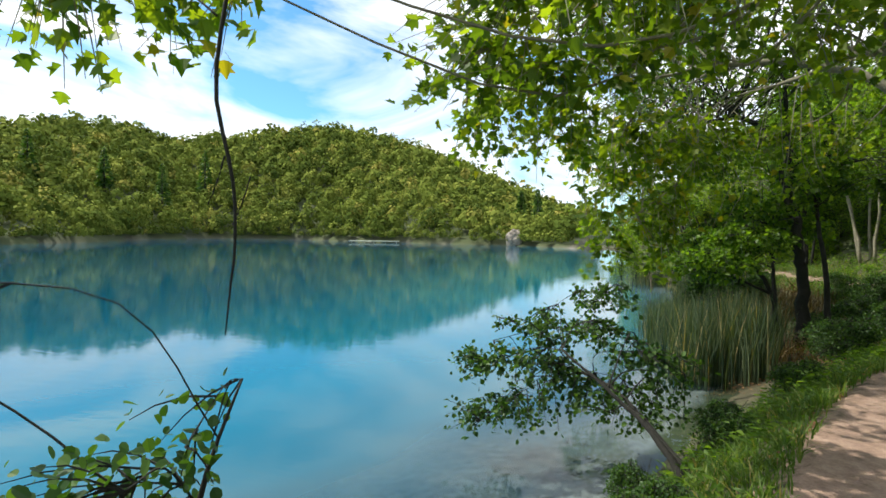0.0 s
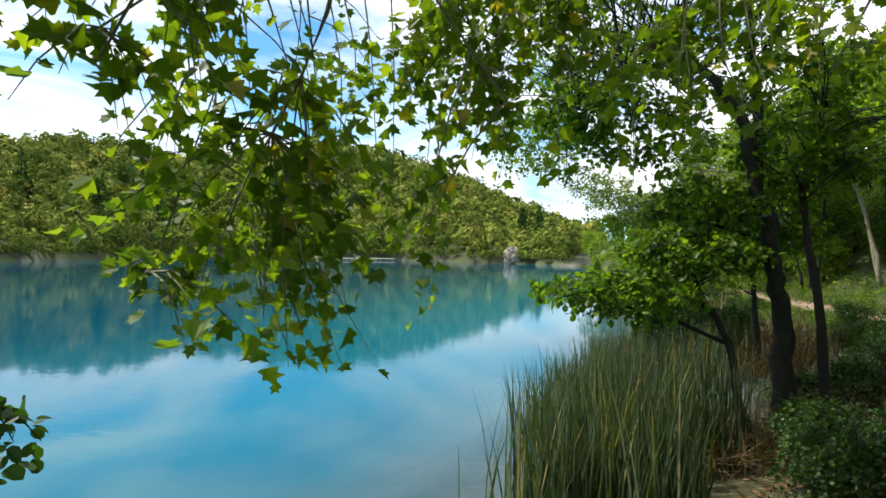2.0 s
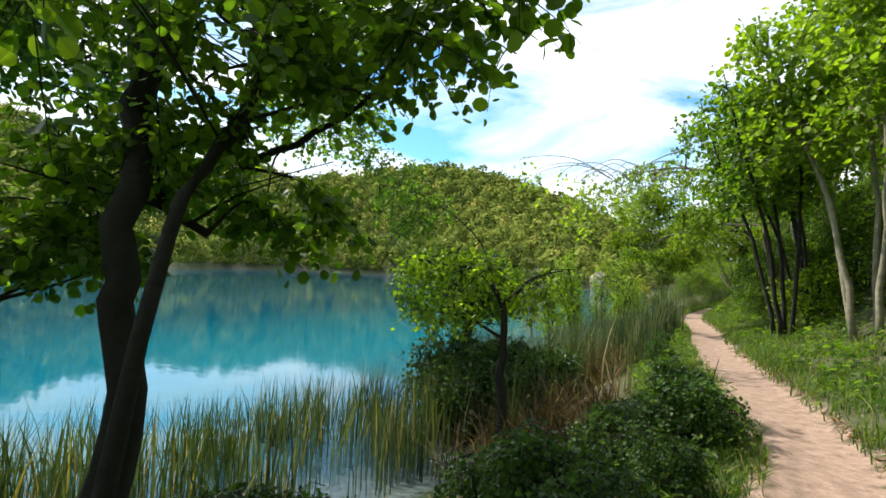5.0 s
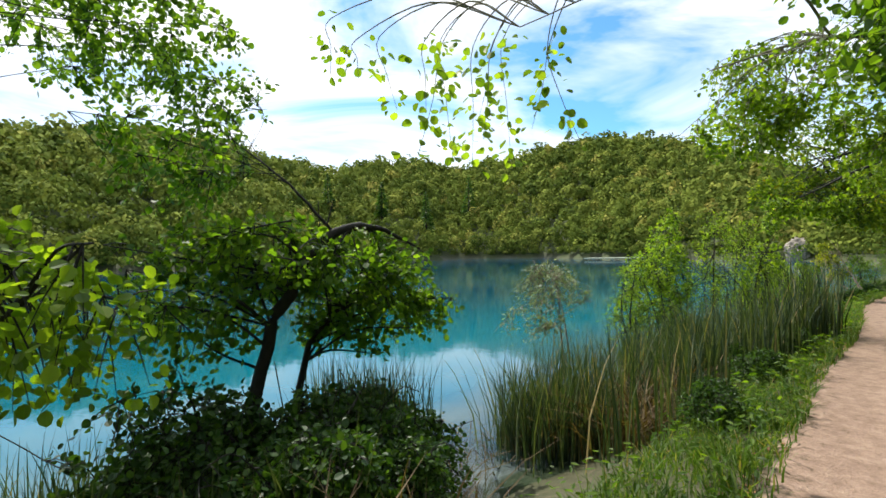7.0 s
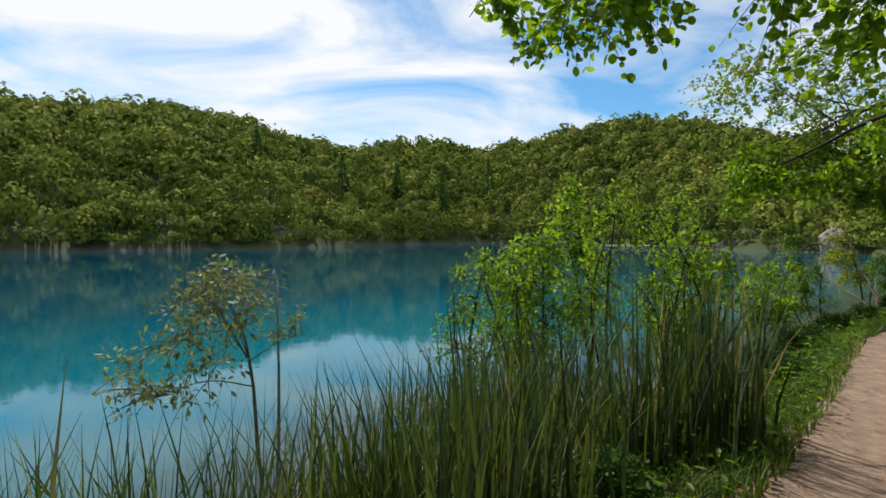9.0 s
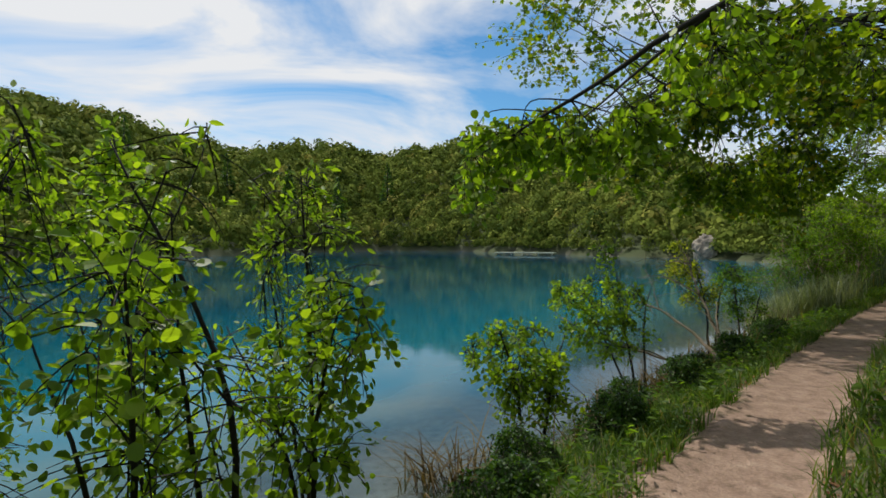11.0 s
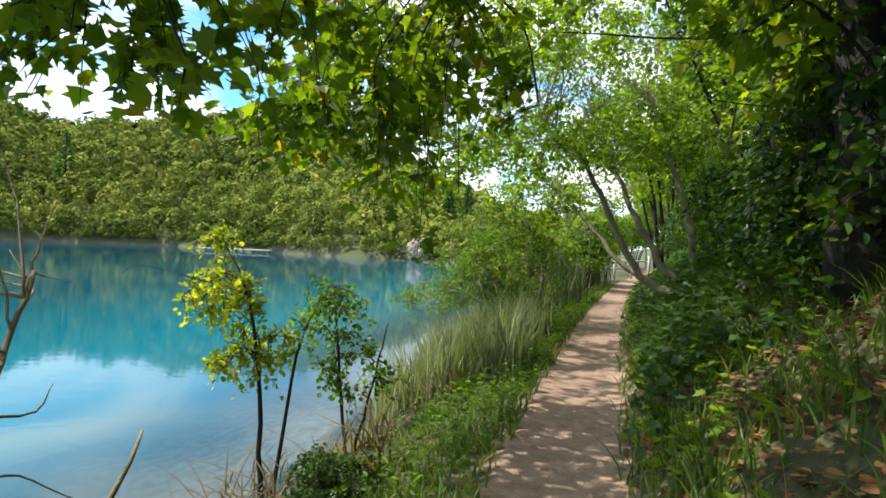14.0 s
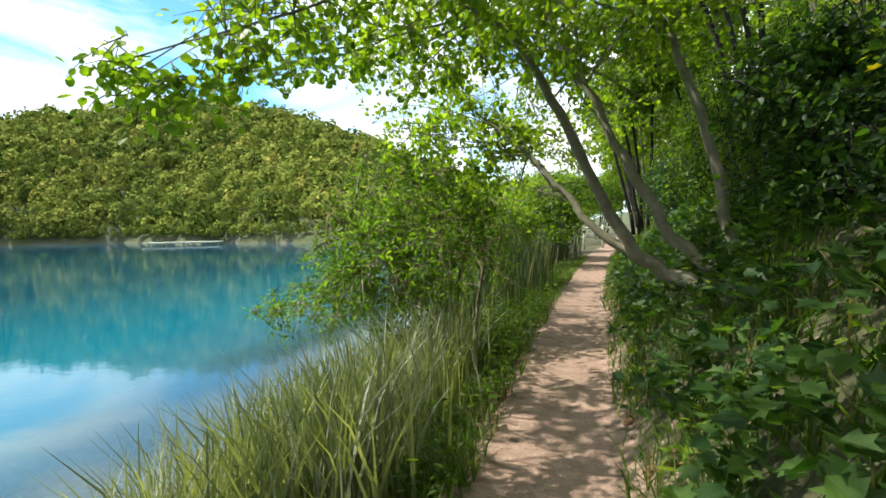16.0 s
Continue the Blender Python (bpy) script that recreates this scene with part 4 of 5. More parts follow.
plant("overhanging_ash", "light green leafy bough reaching out over the lake from the bank", "tree",
      [stem(2.1, -6.2, (1.9, -6.4, 2.2, 0.06), (1.0, -6.5, 3.1, 0.045), (-0.4, -6.5, 2.9, 0.03), (-1.5, -6.7, 2.4, 0.016), (-2.2, -7.0, 2.0, 0.006), r=0.09),
       [(-0.4, -6.5, 2.9, 0.02), (-1.2, -6.1, 2.7, 0.014), (-2.0, -5.8, 2.4, 0.005)], stem(2.3, -6.0, (2.3, -5.8, 2.4, 0.05), (2.0, -5.4, 4.0, 0.02), r=0.08)],
      [(-2.2, -7.0, 1.75, 0.28, 0.3, 0.25, 22), (-2.15, -6.9, 2.15, 0.3, 0.3, 0.25, 26), (-1.9, -6.75, 2.1, 0.3, 0.3, 0.22, 26), (-1.65, -6.6, 2.08, 0.3, 0.3, 0.2, 24), (-1.4, -6.45, 2.0, 0.3, 0.3, 0.2, 22), (-1.1, -6.3, 2.2, 0.35, 0.35, 0.25, 30), (-0.5, -6.2, 2.7, 0.6, 0.6, 0.35, 50), (1.9, -5.6, 3.8, 1.1, 1.1, 0.8, 90)],
      LEAF_ASH, "round", 0.075, BARK, 18, 8, 0.3, 0.15)

# ---------- saplings and shrubs between the path and the lake ----------
SAP = [(-2.0, -10.5, 2.55, 150), (-1.5, -9.95, 1.9, 60), (-1.4, -9.6, 2.3, 60), (-1.7, -9.0, 1.7, 90), (-3.0, -11.7, 2.1, 120), (-3.1, -9.4, 2.9, 170), (-2.4, -8.6, 2.6, 150), (-2.7, -10.8, 2.3, 130), (-2.5, -11.4, 2.0, 110), (-3.6, -10.4, 2.2, 120)]
for k, (sx, sy, st, ct) in enumerate(SAP):
    z0 = gz(sx, sy)
    plant("sapling", "slender young tree with fresh green leaves", "tree",
          [[(sx, sy, z0, 0.02), (sx - 0.05, sy + 0.05, z0 + st * 0.5, 0.014), (sx - 0.1 + 0.4 * math.sin(k * 2.3), sy + 0.3 * math.cos(k * 1.7), z0 + st, 0.004)],
           [(sx, sy, z0 + 0.1, 0.014), (sx - 0.15, sy - 0.1, z0 + st * 0.5, 0.01), (sx - 0.2 + 0.4 * math.cos(k * 2.9), sy - 0.25, z0 + st * 0.85, 0.003)]],
          [(sx - 0.1 + 0.3 * math.sin(k * 2.3), sy + 0.2 * math.cos(k * 1.7), z0 + st * 0.85, 0.42, 0.42, st * 0.26, ct * 2 // 3), (sx - 0.15, sy, z0 + st * 0.5, 0.46, 0.46, st * 0.25, ct * 2 // 3)],
          LEAF_ASH, "round" if k % 2 else "lance", 0.058, BARK, 60 + k, 8, 0.25, group="saplings by the lake")
plant("shore_shrub", "round leafy shrub at the waterline", "shrub",
      [stem(-1.8, -6.9, (-1.95, -6.85, 0.0, 0.012), (-2.2, -6.8, 0.5, 0.004), r=0.018), stem(-1.7, -6.85, (-1.75, -6.6, 0.0, 0.012), (-1.8, -6.3, 0.4, 0.004), r=0.018)],
      [(-2.0, -6.75, 0.25, 0.55, 0.5, 0.4, 110), (-1.9, -6.6, -0.1, 0.45, 0.45, 0.3, 60)], LEAF_ASH, "round", 0.045, BARK, 21, 12, 0.22)
plant("shore_shrub", "tall leafy shrub hanging over the lake", "shrub",
      [stem(-2.25, -3.75, (-2.5, -3.75, 0.2, 0.012), (-2.6, -3.7, 0.8, 0.004), r=0.02), stem(-2.2, -3.7, (-2.3, -3.5, 0.2, 0.012), (-2.3, -3.2, 0.7, 0.004), r=0.02), stem(-2.3, -3.8, (-2.8, -3.9, 0.1, 0.01), (-3.2, -4.0, 0.4, 0.004), r=0.018)],
      [(-2.9, -3.8, 0.5, 0.85, 0.6, 0.32, 130), (-2.7, -3.7, 0.0, 0.75, 0.55, 0.4, 110), (-2.8, -3.7, 1.05, 0.2, 0.2, 0.3, 14)], LEAF_ASH, "round", 0.05, BARK, 22, 11, 0.25)
plant("yellow_sapling", "small sapling with yellowing layered leaves", "tree",
      [stem(-2.45, -0.45, (-2.55, -0.4, 0.1, 0.016), (-2.75, -0.3, 0.7, 0.01), (-3.05, -0.25, 1.15, 0.003), r=0.022), stem(-2.4, -0.4, (-2.4, -0.1, 0.2, 0.012), (-2.35, 0.1, 0.6, 0.004), r=0.018)],
      [(-3.0, -0.3, 0.75, 0.42, 0.35, 0.3, 80), (-2.65, -0.3, 0.3, 0.45, 0.4, 0.25, 60), (-3.15, -0.2, 1.15, 0.22, 0.2, 0.12, 16)], LEAF_YELLOW, "round", 0.045, BARK, 23, 11, 0.22)
plant("shore_shrub", "thin shrub with small dark leaves at the path's lake side", "shrub",
      [stem(-2.15, 0.35, (-2.25, 0.35, 0.1, 0.012), (-2.35, 0.4, 0.75, 0.004), r=0.018), stem(-2.1, 0.4, (-1.95, 0.5, 0.0, 0.01), (-1.85, 0.5, 0.45, 0.004), r=0.016)],
      [(-2.35, 0.4, 0.55, 0.42, 0.35, 0.4, 80), (-2.1, 0.45, 0.05, 0.45, 0.35, 0.3, 55)], LEAF_ALDER, "round", 0.042, BARK, 24, 10, 0.2)
plant("willow_thicket", "dense grey-green thicket arching over the water", "shrub",
      [stem(-1.35, 4.6, (-1.5, 4.5, 0.3, 0.02), (-1.9, 4.2, 0.9, 0.006), r=0.03), stem(-1.3, 4.8, (-1.2, 4.8, 0.5, 0.02), (-1.0, 4.7, 1.2, 0.006), r=0.03), stem(-1.4, 5.0, (-1.8, 5.2, 0.3, 0.02), (-2.4, 5.1, 0.6, 0.006), r=0.03),
       stem(-1.2, 4.4, (-1.3, 4.1, 0.3, 0.015), (-1.6, 3.8, 0.7, 0.005), r=0.025), stem(-1.1, 5.0, (-1.0, 5.2, 0.6, 0.015), (-0.9, 5.4, 1.2, 0.005), r=0.025)],
      [(-1.4, 4.5, 1.15, 0.85, 0.9, 0.55, 340), (-2.0, 4.3, 0.75, 0.85, 0.8, 0.5, 260), (-2.7, 4.5, 0.35, 0.7, 0.7, 0.35, 130), (-1.2, 6.0, 0.8, 0.7, 0.9, 0.7, 200), (-1.4, 4.0, 0.3, 0.6, 0.6, 0.6, 200), (-1.55, 3.6, 0.85, 0.7, 0.7, 0.5, 200), (-1.6, 4.3, 1.5, 0.8, 0.8, 0.4, 170)],
      LEAF_ALDER, "lance", 0.055, BARK_DEAD, 25, 11, 0.25)
def dead_twigs():
    """Fine bare twigs along the fallen limbs."""
    rng = np.random.default_rng(27)
    limbs = [((-1.45, -3.15, 0.0), (-2.0, -2.6, 0.75)), ((-1.7, -3.2, -0.05), (-3.0, -3.0, 0.45)), ((-2.0, -3.4, -0.35), (-3.5, -3.7, 0.1)), ((-2.0, -2.6, 0.75), (-2.09, -2.45, 1.0)), ((-1.81, -2.83, 0.48), (-2.6, -2.9, 0.72))]
    out = []
    for k in range(34):
        a, b = (np.array(q) for q in limbs[k % 5])
        p = a + (b - a) * rng.uniform(0.15, 1.0)
        way = np.array([-0.6, 0.1, 0.45]) + rng.normal(size=3) * 0.55
        q = p + way * rng.uniform(0.15, 0.3)
        e = q + (way + rng.normal(size=3) * 0.5) * rng.uniform(0.12, 0.3)
        out.append([(*p, 0.006), (*q, 0.004), (*e, 0.0015)])
    return out


plant("dead_tree", "fallen dead tree with bare grey-brown branches over the water", "dead tree",
      [stem(-1.25, -3.35, (-1.45, -3.15, 0.0, 0.02), (-1.81, -2.83, 0.48, 0.015), (-2.0, -2.6, 0.75, 0.011), (-2.09, -2.45, 1.0, 0.008), r=0.028),
       stem(-1.3, -3.4, (-1.7, -3.2, -0.05, 0.02), (-2.3, -3.0, 0.25, 0.014), (-3.0, -3.0, 0.45, 0.01), r=0.026),
       [(-1.81, -2.83, 0.48, 0.012), (-2.2, -2.9, 0.7, 0.008), (-2.6, -2.9, 0.72, 0.003)], [(-2.05, -2.5, 0.9, 0.009), (-2.3, -2.55, 0.93, 0.006), (-2.55, -2.6, 0.8, 0.003)],
       stem(-1.35, -3.45, (-2.0, -3.4, -0.35, 0.015), (-2.8, -3.5, -0.2, 0.014), (-3.5, -3.7, 0.1, 0.004), r=0.022), stem(-1.3, -3.3, (-1.6, -2.7, -0.1, 0.02), (-1.8, -2.2, 0.35, 0.006), r=0.025),
       [(-2.3, -3.0, 0.25, 0.012), (-2.5, -2.8, 0.6, 0.006), (-2.7, -2.6, 0.8, 0.003)], [(-2.6, -3.0, 0.35, 0.01), (-2.9, -3.2, 0.6, 0.005), (-3.2, -3.3, 0.65, 0.002)],
       [(-2.0, -3.4, -0.35, 0.012), (-2.4, -3.6, -0.2, 0.007), (-2.9, -3.9, -0.15, 0.003)]] + dead_twigs(),
      [], None, "round", 0.05, BARK_DEAD, 26, rough=0.05)


# ---------- thickets on the rising ground ----------
def bush(label, leaf, shape, size, seed, sprigs, spread=0.7, tall=0.8):
    return plant("bank_bush", label, "shrub",
                 [[(0, 0, -0.1, 0.025), (0.1, 0.05, tall * 0.6, 0.012), (0.2, 0.1, tall * 1.2, 0.004)], [(0, 0, -0.1, 0.02), (-0.2, 0.1, tall * 0.5, 0.012), (-0.4, 0.1, tall, 0.004)], [(0, 0, -0.1, 0.02), (0.05, -0.2, tall * 0.5, 0.012), (0.1, -0.4, tall, 0.004)]],
                 [(0, 0, tall * 0.75, spread, spread, tall * 0.55, sprigs), (0.2, -0.1, tall * 1.15, spread * 0.55, spread * 0.55, tall * 0.3, sprigs // 3), (0, 0, tall * 0.25, spread * 1.1, spread * 1.1, tall * 0.3, sprigs // 3)],
                 leaf, shape, size, BARK, seed, 8, 0.3, group="bushes on the bank", keep=False)


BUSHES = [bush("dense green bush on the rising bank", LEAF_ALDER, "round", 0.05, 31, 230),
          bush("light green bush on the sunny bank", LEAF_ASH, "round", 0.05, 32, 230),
          bush("bush under the trees with shade put into its dark leaf colour", LEAF_DARK, "round", 0.05, 33, 230),
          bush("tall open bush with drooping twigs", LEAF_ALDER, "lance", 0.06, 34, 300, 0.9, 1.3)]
rngb = np.random.default_rng(77)
spots = []
for y in np.arange(-36, 16, 0.85):
    for s in (1.5, 2.5, 3.6, 5.0):
        spots.append((y + rngb.uniform(-0.4, 0.4), s + rngb.uniform(-0.3, 0.3)))
first = [True] * 4
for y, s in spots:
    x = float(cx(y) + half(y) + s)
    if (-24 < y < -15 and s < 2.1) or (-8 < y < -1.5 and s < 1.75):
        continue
    # Near the path beyond y -7, mostly the bush with shade in its colour.
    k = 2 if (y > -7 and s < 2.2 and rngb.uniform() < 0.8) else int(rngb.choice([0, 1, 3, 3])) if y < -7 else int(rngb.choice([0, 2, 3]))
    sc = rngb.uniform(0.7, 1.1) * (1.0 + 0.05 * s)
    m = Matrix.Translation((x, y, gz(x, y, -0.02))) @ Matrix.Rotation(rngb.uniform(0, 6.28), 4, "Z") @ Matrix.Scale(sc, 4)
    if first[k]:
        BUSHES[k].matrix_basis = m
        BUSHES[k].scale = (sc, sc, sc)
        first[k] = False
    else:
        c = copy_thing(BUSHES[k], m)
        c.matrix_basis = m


# Verge bushes: the shade of the trees is put into their dark leaves.
VERGE = bush("low dense leafy bush on the verge, shade put into its leaf colour", LEAF_DARK, "round", 0.05, 35, 260, 0.75, 0.7)
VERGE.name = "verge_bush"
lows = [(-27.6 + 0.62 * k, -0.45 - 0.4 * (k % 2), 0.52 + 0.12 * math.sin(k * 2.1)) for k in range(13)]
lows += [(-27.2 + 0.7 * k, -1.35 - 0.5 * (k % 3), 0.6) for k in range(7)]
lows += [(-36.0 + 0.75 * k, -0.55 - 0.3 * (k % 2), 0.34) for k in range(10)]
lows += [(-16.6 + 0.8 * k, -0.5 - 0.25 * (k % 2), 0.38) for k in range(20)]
# The listed spots add more of them to darken the ground by the arched alder.
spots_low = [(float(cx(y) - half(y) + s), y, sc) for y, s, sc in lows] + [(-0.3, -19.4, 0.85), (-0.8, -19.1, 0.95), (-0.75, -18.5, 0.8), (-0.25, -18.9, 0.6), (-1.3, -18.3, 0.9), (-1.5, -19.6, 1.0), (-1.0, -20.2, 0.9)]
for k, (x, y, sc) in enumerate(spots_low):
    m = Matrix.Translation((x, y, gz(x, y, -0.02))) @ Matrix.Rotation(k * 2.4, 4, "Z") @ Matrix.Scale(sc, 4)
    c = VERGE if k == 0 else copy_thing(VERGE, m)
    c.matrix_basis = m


def hill_tree(label, leaf, bark, seed, lean):
    rng = np.random.default_rng(seed)
    st, bl = [], []
    for k in range(4):
        a, b = rng.uniform(-0.5, 0.5, 2)
        st.append([(a * 0.4, b * 0.4, -0.2, 0.05), (a + lean * 0.3, b, 1.8, 0.036), (a * 1.8 + lean, b * 1.8, 3.4, 0.024), (a * 2.4 + lean * 1.6, b * 2.2, 5.0, 0.01)])
        bl.append((a * 2.0 + lean * 1.2, b * 2.0, 4.2, 1.0, 1.0, 0.9, 90))
        bl.append((a * 1.6 + lean * 0.8, b * 1.8, 3.0, 1.0, 1.0, 0.7, 60))
    return plant("hillside_tree", label, "tree", st, bl, leaf, "round", 0.10, bark, seed, 8, 0.45, group="trees on the hillside", keep=False)


HTREES = [hill_tree("multi-stemmed pale-barked tree on the hillside", LEAF_ASH, BARK_PALE, 91, -0.5), hill_tree("dark-barked leafy tree on the hillside", LEAF_ALDER, BARK, 92, -0.3)]
TSPOT = [(-34, 3.2), (-32.2, 4.6), (-16.5, 1.3), (-14.5, 1.0), (-18.2, 1.9), (-12.9, 1.5), (-20.3, 2.6), (-29, 3.6), (-26.5, 4.4), (-24, 5.2), (-21.5, 5.6), (-18.5, 5.0), (-15.8, 4.2), (-13.4, 3.2), (-8.0, 2.6), (-6.0, 3.6), (-3.5, 2.8), (2.0, 2.4), (5.5, 2.2), (8.5, 2.4), (11, 2.0), (14, 2.6), (17, 1.8), (21, 3.0), (26, 3), (31, 4), (-37, 3.8), (-10, 5.5), (0, 5.0), (13, 0.9), (16, 0.8), (19, 1.0), (24, 0.6), (29, 0.8), (36, 0.5)] + [(yy, 7.0 + (kk % 3) * 1.3) for kk, yy in enumerate(range(-38, 34, 3))]
for k, (y, s) in enumerate(TSPOT):
    x = float(cx(y) + half(y) + s)
    sc = rngb.uniform(0.8, 1.25)
    m = Matrix.Translation((x, y, gz(x, y))) @ Matrix.Rotation(rngb.uniform(-0.6, 0.6), 4, "Z") @ Matrix.Scale(sc, 4)
    if k < 2:
        HTREES[k].matrix_basis = m
    else:
        c = copy_thing(HTREES[k % 2], m)
        c.matrix_basis = m
# the low wooded end of the lake beyond the thicket
for k, (x, y) in enumerate([(-2.0, 10.5), (-2.4, 13.5), (-1.6, 16.5), (-3.0, 19), (-2.0, 23), (-4, 28), (0.0, 27), (-3, 34), (-7, 47), (2, 38), (-1, 44), (6, 30), (-1.3, 9.0), (-0.9, 12.6), (-0.6, 15.0), (-0.4, 20), (0.6, 31), (1.6, 35), (3.5, 44), (7, 46)]):
    c = copy_thing(HTREES[k % 2], Matrix.Identity(4))
    c.matrix_basis = Matrix.Translation((x, y, gz(x, y) - 0.8)) @ Matrix.Rotation(k * 1.7, 4, "Z") @ Matrix.Scale(0.62 + 0.05 * (k % 4) + 0.02 * max(0, y - 20), 4)


# ---------- reeds, grass and litter ----------
def patch(n, y0, y1, x0, x1, seed, clumps=0, spread=0.12):
    rng = np.random.default_rng(seed)
    if clumps:
        c = np.stack([rng.uniform(x0, x1, clumps), rng.uniform(y0, y1, clumps)], 1)
        p = c[rng.integers(clumps, size=n)] + rng.normal(size=(n, 2)) * spread
    else:
        p = np.stack([rng.uniform(x0, x1, n), rng.uniform(y0, y1, n)], 1)
    ok = (np.abs(p[:, 0] - cx(p[:, 1])) > half(p[:, 1]) * 1.25)
    p = p[ok]
    return np.column_stack([p, height(p[:, 0], p[:, 1]) - 0.02])


def reeds(n, y0, y1, x0, x1, tall, seed, clumps, label="tall grey-green reeds standing in shallow water", mat=None, lean=0.18, spread=0.13):
    return blades("reeds", label, "reeds", patch(n, y0, y1, x0, x1, seed, clumps, spread), tall, lean, 0.016, mat or LEAF_REED, seed)


reeds(1500, -27.6, -26.0, -3.1, -1.9, 1.2, 101, 40)
reeds(1900, -26.0, -23.0, -3.4, -1.3, 1.05, 102, 70)
reeds(1700, -23.2, -20.2, -3.0, -0.8, 1.0, 103, 60)
reeds(350, -20.6, -19.4, -1.2, 0.2, 0.8, 104, 18)
reeds(900, -18.9, -17.6, -2.1, -1.2, 1.15, 105, 22)
reeds(420, -16.6, -15.9, -1.5, -0.8, 0.95, 106, 8, lean=0.35)
reeds(2400, -16.8, -12.0, -1.7, 0.25, 1.15, 107, 85, lean=0.25)
reeds(900, -14.5, -11.0, -1.4, -0.2, 0.75, 108, 40, lean=0.3)
reeds(420, -12.3, -10.5, -3.2, -1.9, 0.9, 109, 18)
reeds(2600, 0.9, 3.8, -2.2, -0.85, 0.8, 110, 90, "pale grass-like reeds at the path's lake side", LEAF_WILLOW, 0.35)
reeds(1600, 6.5, 13.0, -2.2, -0.5, 1.2, 111, 60)
reeds(900, 13.0, 20.0, -2.6, 0.2, 1.2, 112, 40)
reeds(900, -16.6, -14.9, -1.4, -0.1, 0.7, 113, 26, "dry fallen reeds and dead stalks", LEAF_DRY, 1.1)
reeds(900, -26.0, -24.0, -1.8, 0.4, 0.5, 114, 30, "dry stalks lying on the shaded bank", LEAF_DRY, 1.6)
reeds(700, -21.4, -19.0, -0.4, 1.0, 0.6, 115, 24, "dry brown sedge by the water", LEAF_DRY, 0.8)
reeds(1100, -7.5, 3.0, -2.7, -1.2, 0.45, 116, 44, "dead grey twigs and stalks along the waterline", LEAF_DRY, 1.5)
reeds(260, -18.0, -16.4, -2.2, -1.1, 0.4, 117, 26, "dead stalks lying in the clear shallows", LEAF_DRY, 2.2)


def verge(name, label, n, y0, y1, s0, s1, tall, width, lean, mat, seed, power=1.0):
    """Grass in a strip beside the path: s0 to s1 metres from its edge (negative: the lake side)."""
    rng = np.random.default_rng(seed)
    cl = max(20, n // 9)
    yc = rng.uniform(y0, y1, cl)
    u = rng.uniform(0, 1, cl) ** power
    k = rng.integers(cl, size=n)
    y = yc[k] + rng.normal(size=n) * 0.07
    s = (s0 + (s1 - s0) * u)[k] + rng.normal(size=n) * 0.07
    s = np.minimum(s, 0.05) if s0 < 0 else np.maximum(s, -0.05)
    x = cx(y) + np.sign(s0) * half(y) + s
    return blades(name, label, "grass", np.column_stack([x, y, height(x, y) - 0.01]), tall, lean, width, mat, seed)


for k, (a, b) in enumerate([(-37, -29), (-29, -21), (-21, -13), (-13, -5), (-5, 3), (3, 16)]):
    verge("verge_grass", "green grass along the path's lake side", 7500, a, b, -0.02, -0.95, 0.16, 0.010, 0.7, LEAF_GRASS, 200 + k, 1.3)
    verge("verge_grass", "grass and weeds at the foot of the bank", 6500, a, b, 0.02, 1.5, 0.2, 0.011, 0.7, LEAF_GRASS, 210 + k, 1.2)


def ground_leaves(name, label, category, n, y0, y1, s0, s1, size, lift, mat, shape, seed, flat):
    rng = np.random.default_rng(seed)
    cl = max(10, n // 12)
    k = rng.integers(cl, size=n)
    y = rng.uniform(y0, y1, cl)[k] + rng.normal(size=n) * 0.10
    s = rng.uniform(s0, s1, cl)[k] + rng.normal(size=n) * 0.08
    s = np.minimum(s, -0.0) if s0 < 0 else np.maximum(s, 0.0)
    x = cx(y) + (half(y) if s0 >= 0 else -half(y)) + s
    z = height(x, y) + lift * rng.uniform(0.1, 1, n)
    a = rng.uniform(0, 6.28, n)
    way = np.stack([np.cos(a), np.sin(a), rng.uniform(-0.3, 0.35, n)], 1)
    v, f = leaf_cloud(np.stack([x, y, z], 1), way, size * rng.uniform(0.5, 1.3, n), shape, rng, flat)
    return tagged(mesh_object(name, v, f, mat), label, category, kind="stuff")


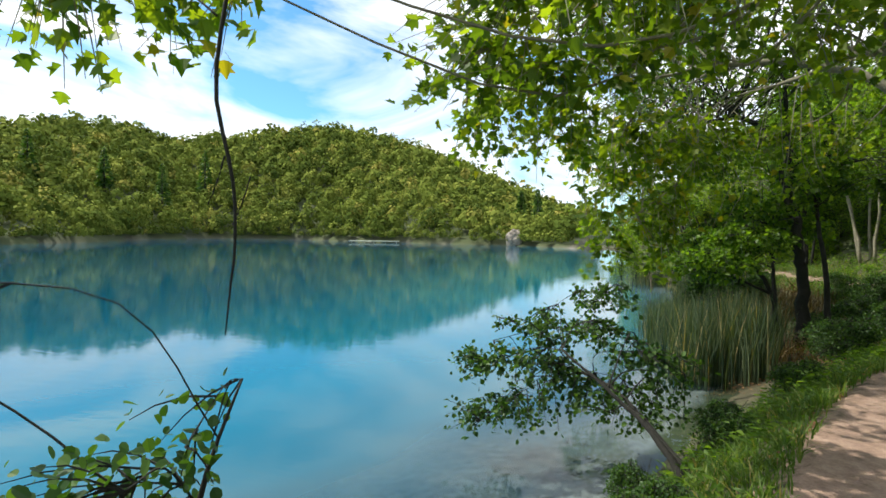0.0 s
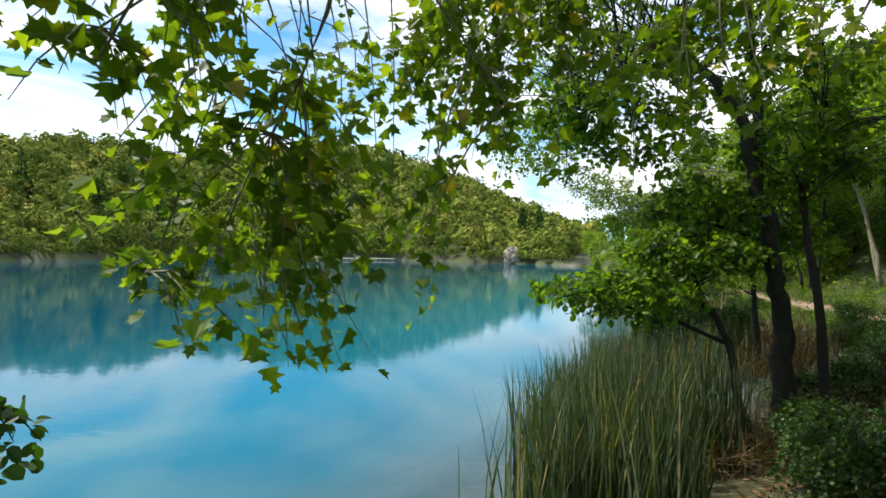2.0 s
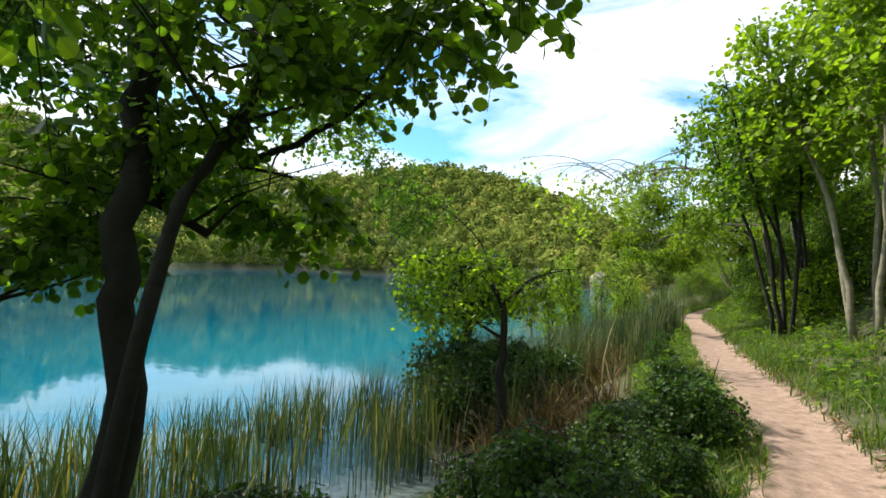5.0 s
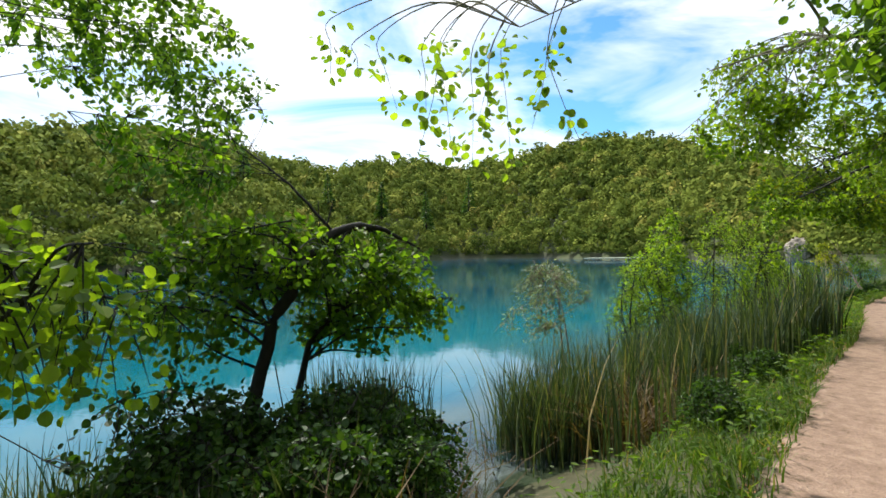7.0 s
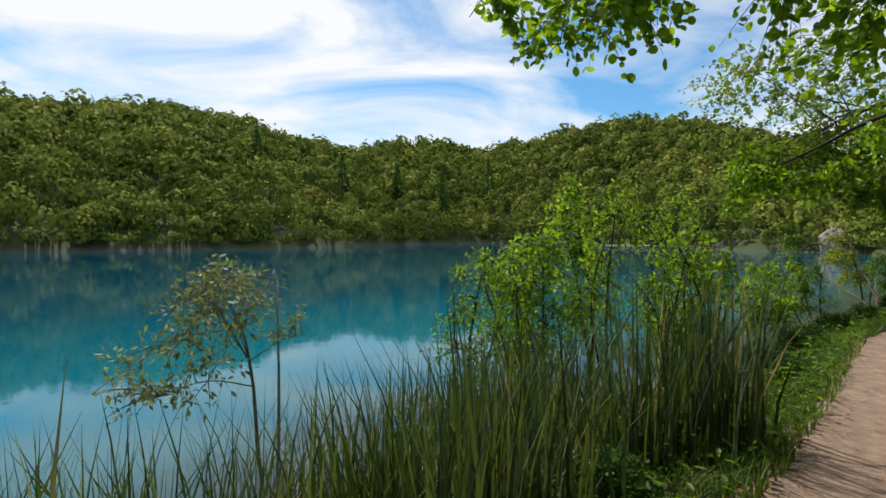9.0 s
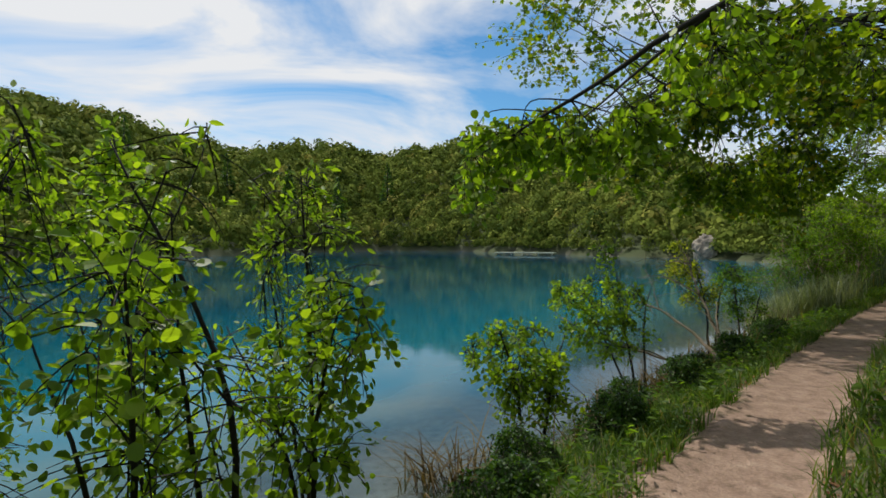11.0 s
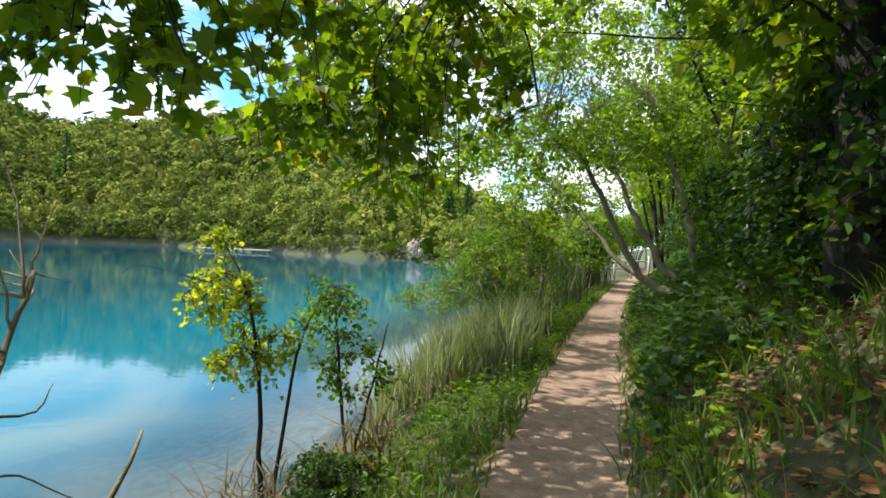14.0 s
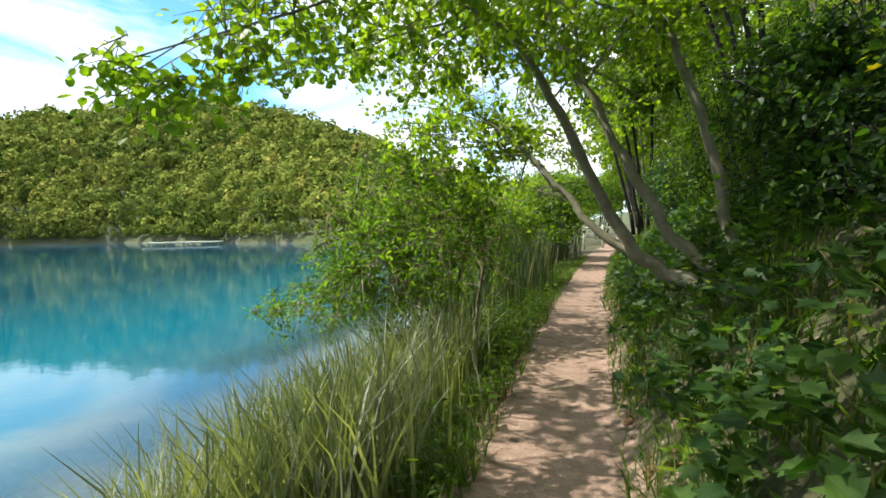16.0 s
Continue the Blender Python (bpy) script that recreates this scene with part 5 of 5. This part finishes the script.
# Dark green weeds; the bank's shade is put into their leaf colour too.
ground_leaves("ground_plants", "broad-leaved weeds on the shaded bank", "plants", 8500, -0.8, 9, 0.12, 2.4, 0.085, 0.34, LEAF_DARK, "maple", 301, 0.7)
ground_leaves("ground_plants", "bright broad leaves beside the path", "plants", 700, -6, 5, 0.05, 0.8, 0.07, 0.16, LEAF_ASH, "maple", 302, 0.8)
ground_leaves("ground_plants", "low green weeds on the grassy slope", "plants", 6500, -36, -6, 0.1, 2.4, 0.075, 0.22, LEAF_ALDER, "round", 303, 0.75)
ground_leaves("ground_plants", "leafy weeds between path and water", "plants", 15000, -36, 10, -1.0, -0.02, 0.06, 0.24, LEAF_ALDER, "lance", 304, 0.7)
ground_leaves("fallen_leaves", "dry brown leaves at the edges of the path", "leaves", 2600, -37, 14, 0.0, 0.12, 0.035, 0.012, LITTER, "round", 305, 0.95)
ground_leaves("fallen_leaves", "dry brown leaves along the lake-side edge", "leaves", 2600, -37, 14, -0.14, -0.0, 0.035, 0.012, LITTER, "round", 306, 0.95)
ground_leaves("fallen_leaves", "rust-brown litter on the bare bank", "leaves", 6500, -6, 0.2, 0.15, 1.5, 0.042, 0.03, LITTER, "round", 307, 0.85)
ground_leaves("fallen_leaves", "brown litter under the alder", "leaves", 6500, -28, -22, -2.6, -0.6, 0.05, 0.03, LITTER, "lance", 308, 0.85)


# ---------- small built things at the far end of the path ----------
def post():
    x, y = -0.75, 11.5
    ob = thing("post", (x, y, gz(x, y)), "dark weathered wooden post beside the path", "post")
    v, f = tube([(0, 0, -0.2), (0, 0, 0.5), (0.01, 0, 1.05), (0.01, 0, 1.08)], [0.07, 0.068, 0.06, 0.045], 10)
    mesh_object("shaft", v, f, BARK, True, ob)


post()


def railing():
    x, y = 0.75, 22.0
    z = gz(x, y, 0)
    ob = thing("railing", (x, y, z), "pale wooden railing across the far end of the path", "railing")
    for k in range(4):
        v, f = tube([(0, 0, -0.2), (0, 0, 0.95)], [0.05, 0.045], 8)
        o = mesh_object("post", v, f, WOOD_PALE, True, ob)
        o.location = (-1.0 + 0.75 * k, 0, gz(x - 1.0 + 0.75 * k, y, 0) - z)
    for h in (0.5, 0.88):
        v, f = tube([(-1.1, 0.05, h), (0, 0.05, h), (1.35, 0.05, h)], [0.04, 0.04, 0.04], 8)
        mesh_object("rail", v, f, WOOD_PALE, True, ob)


railing()
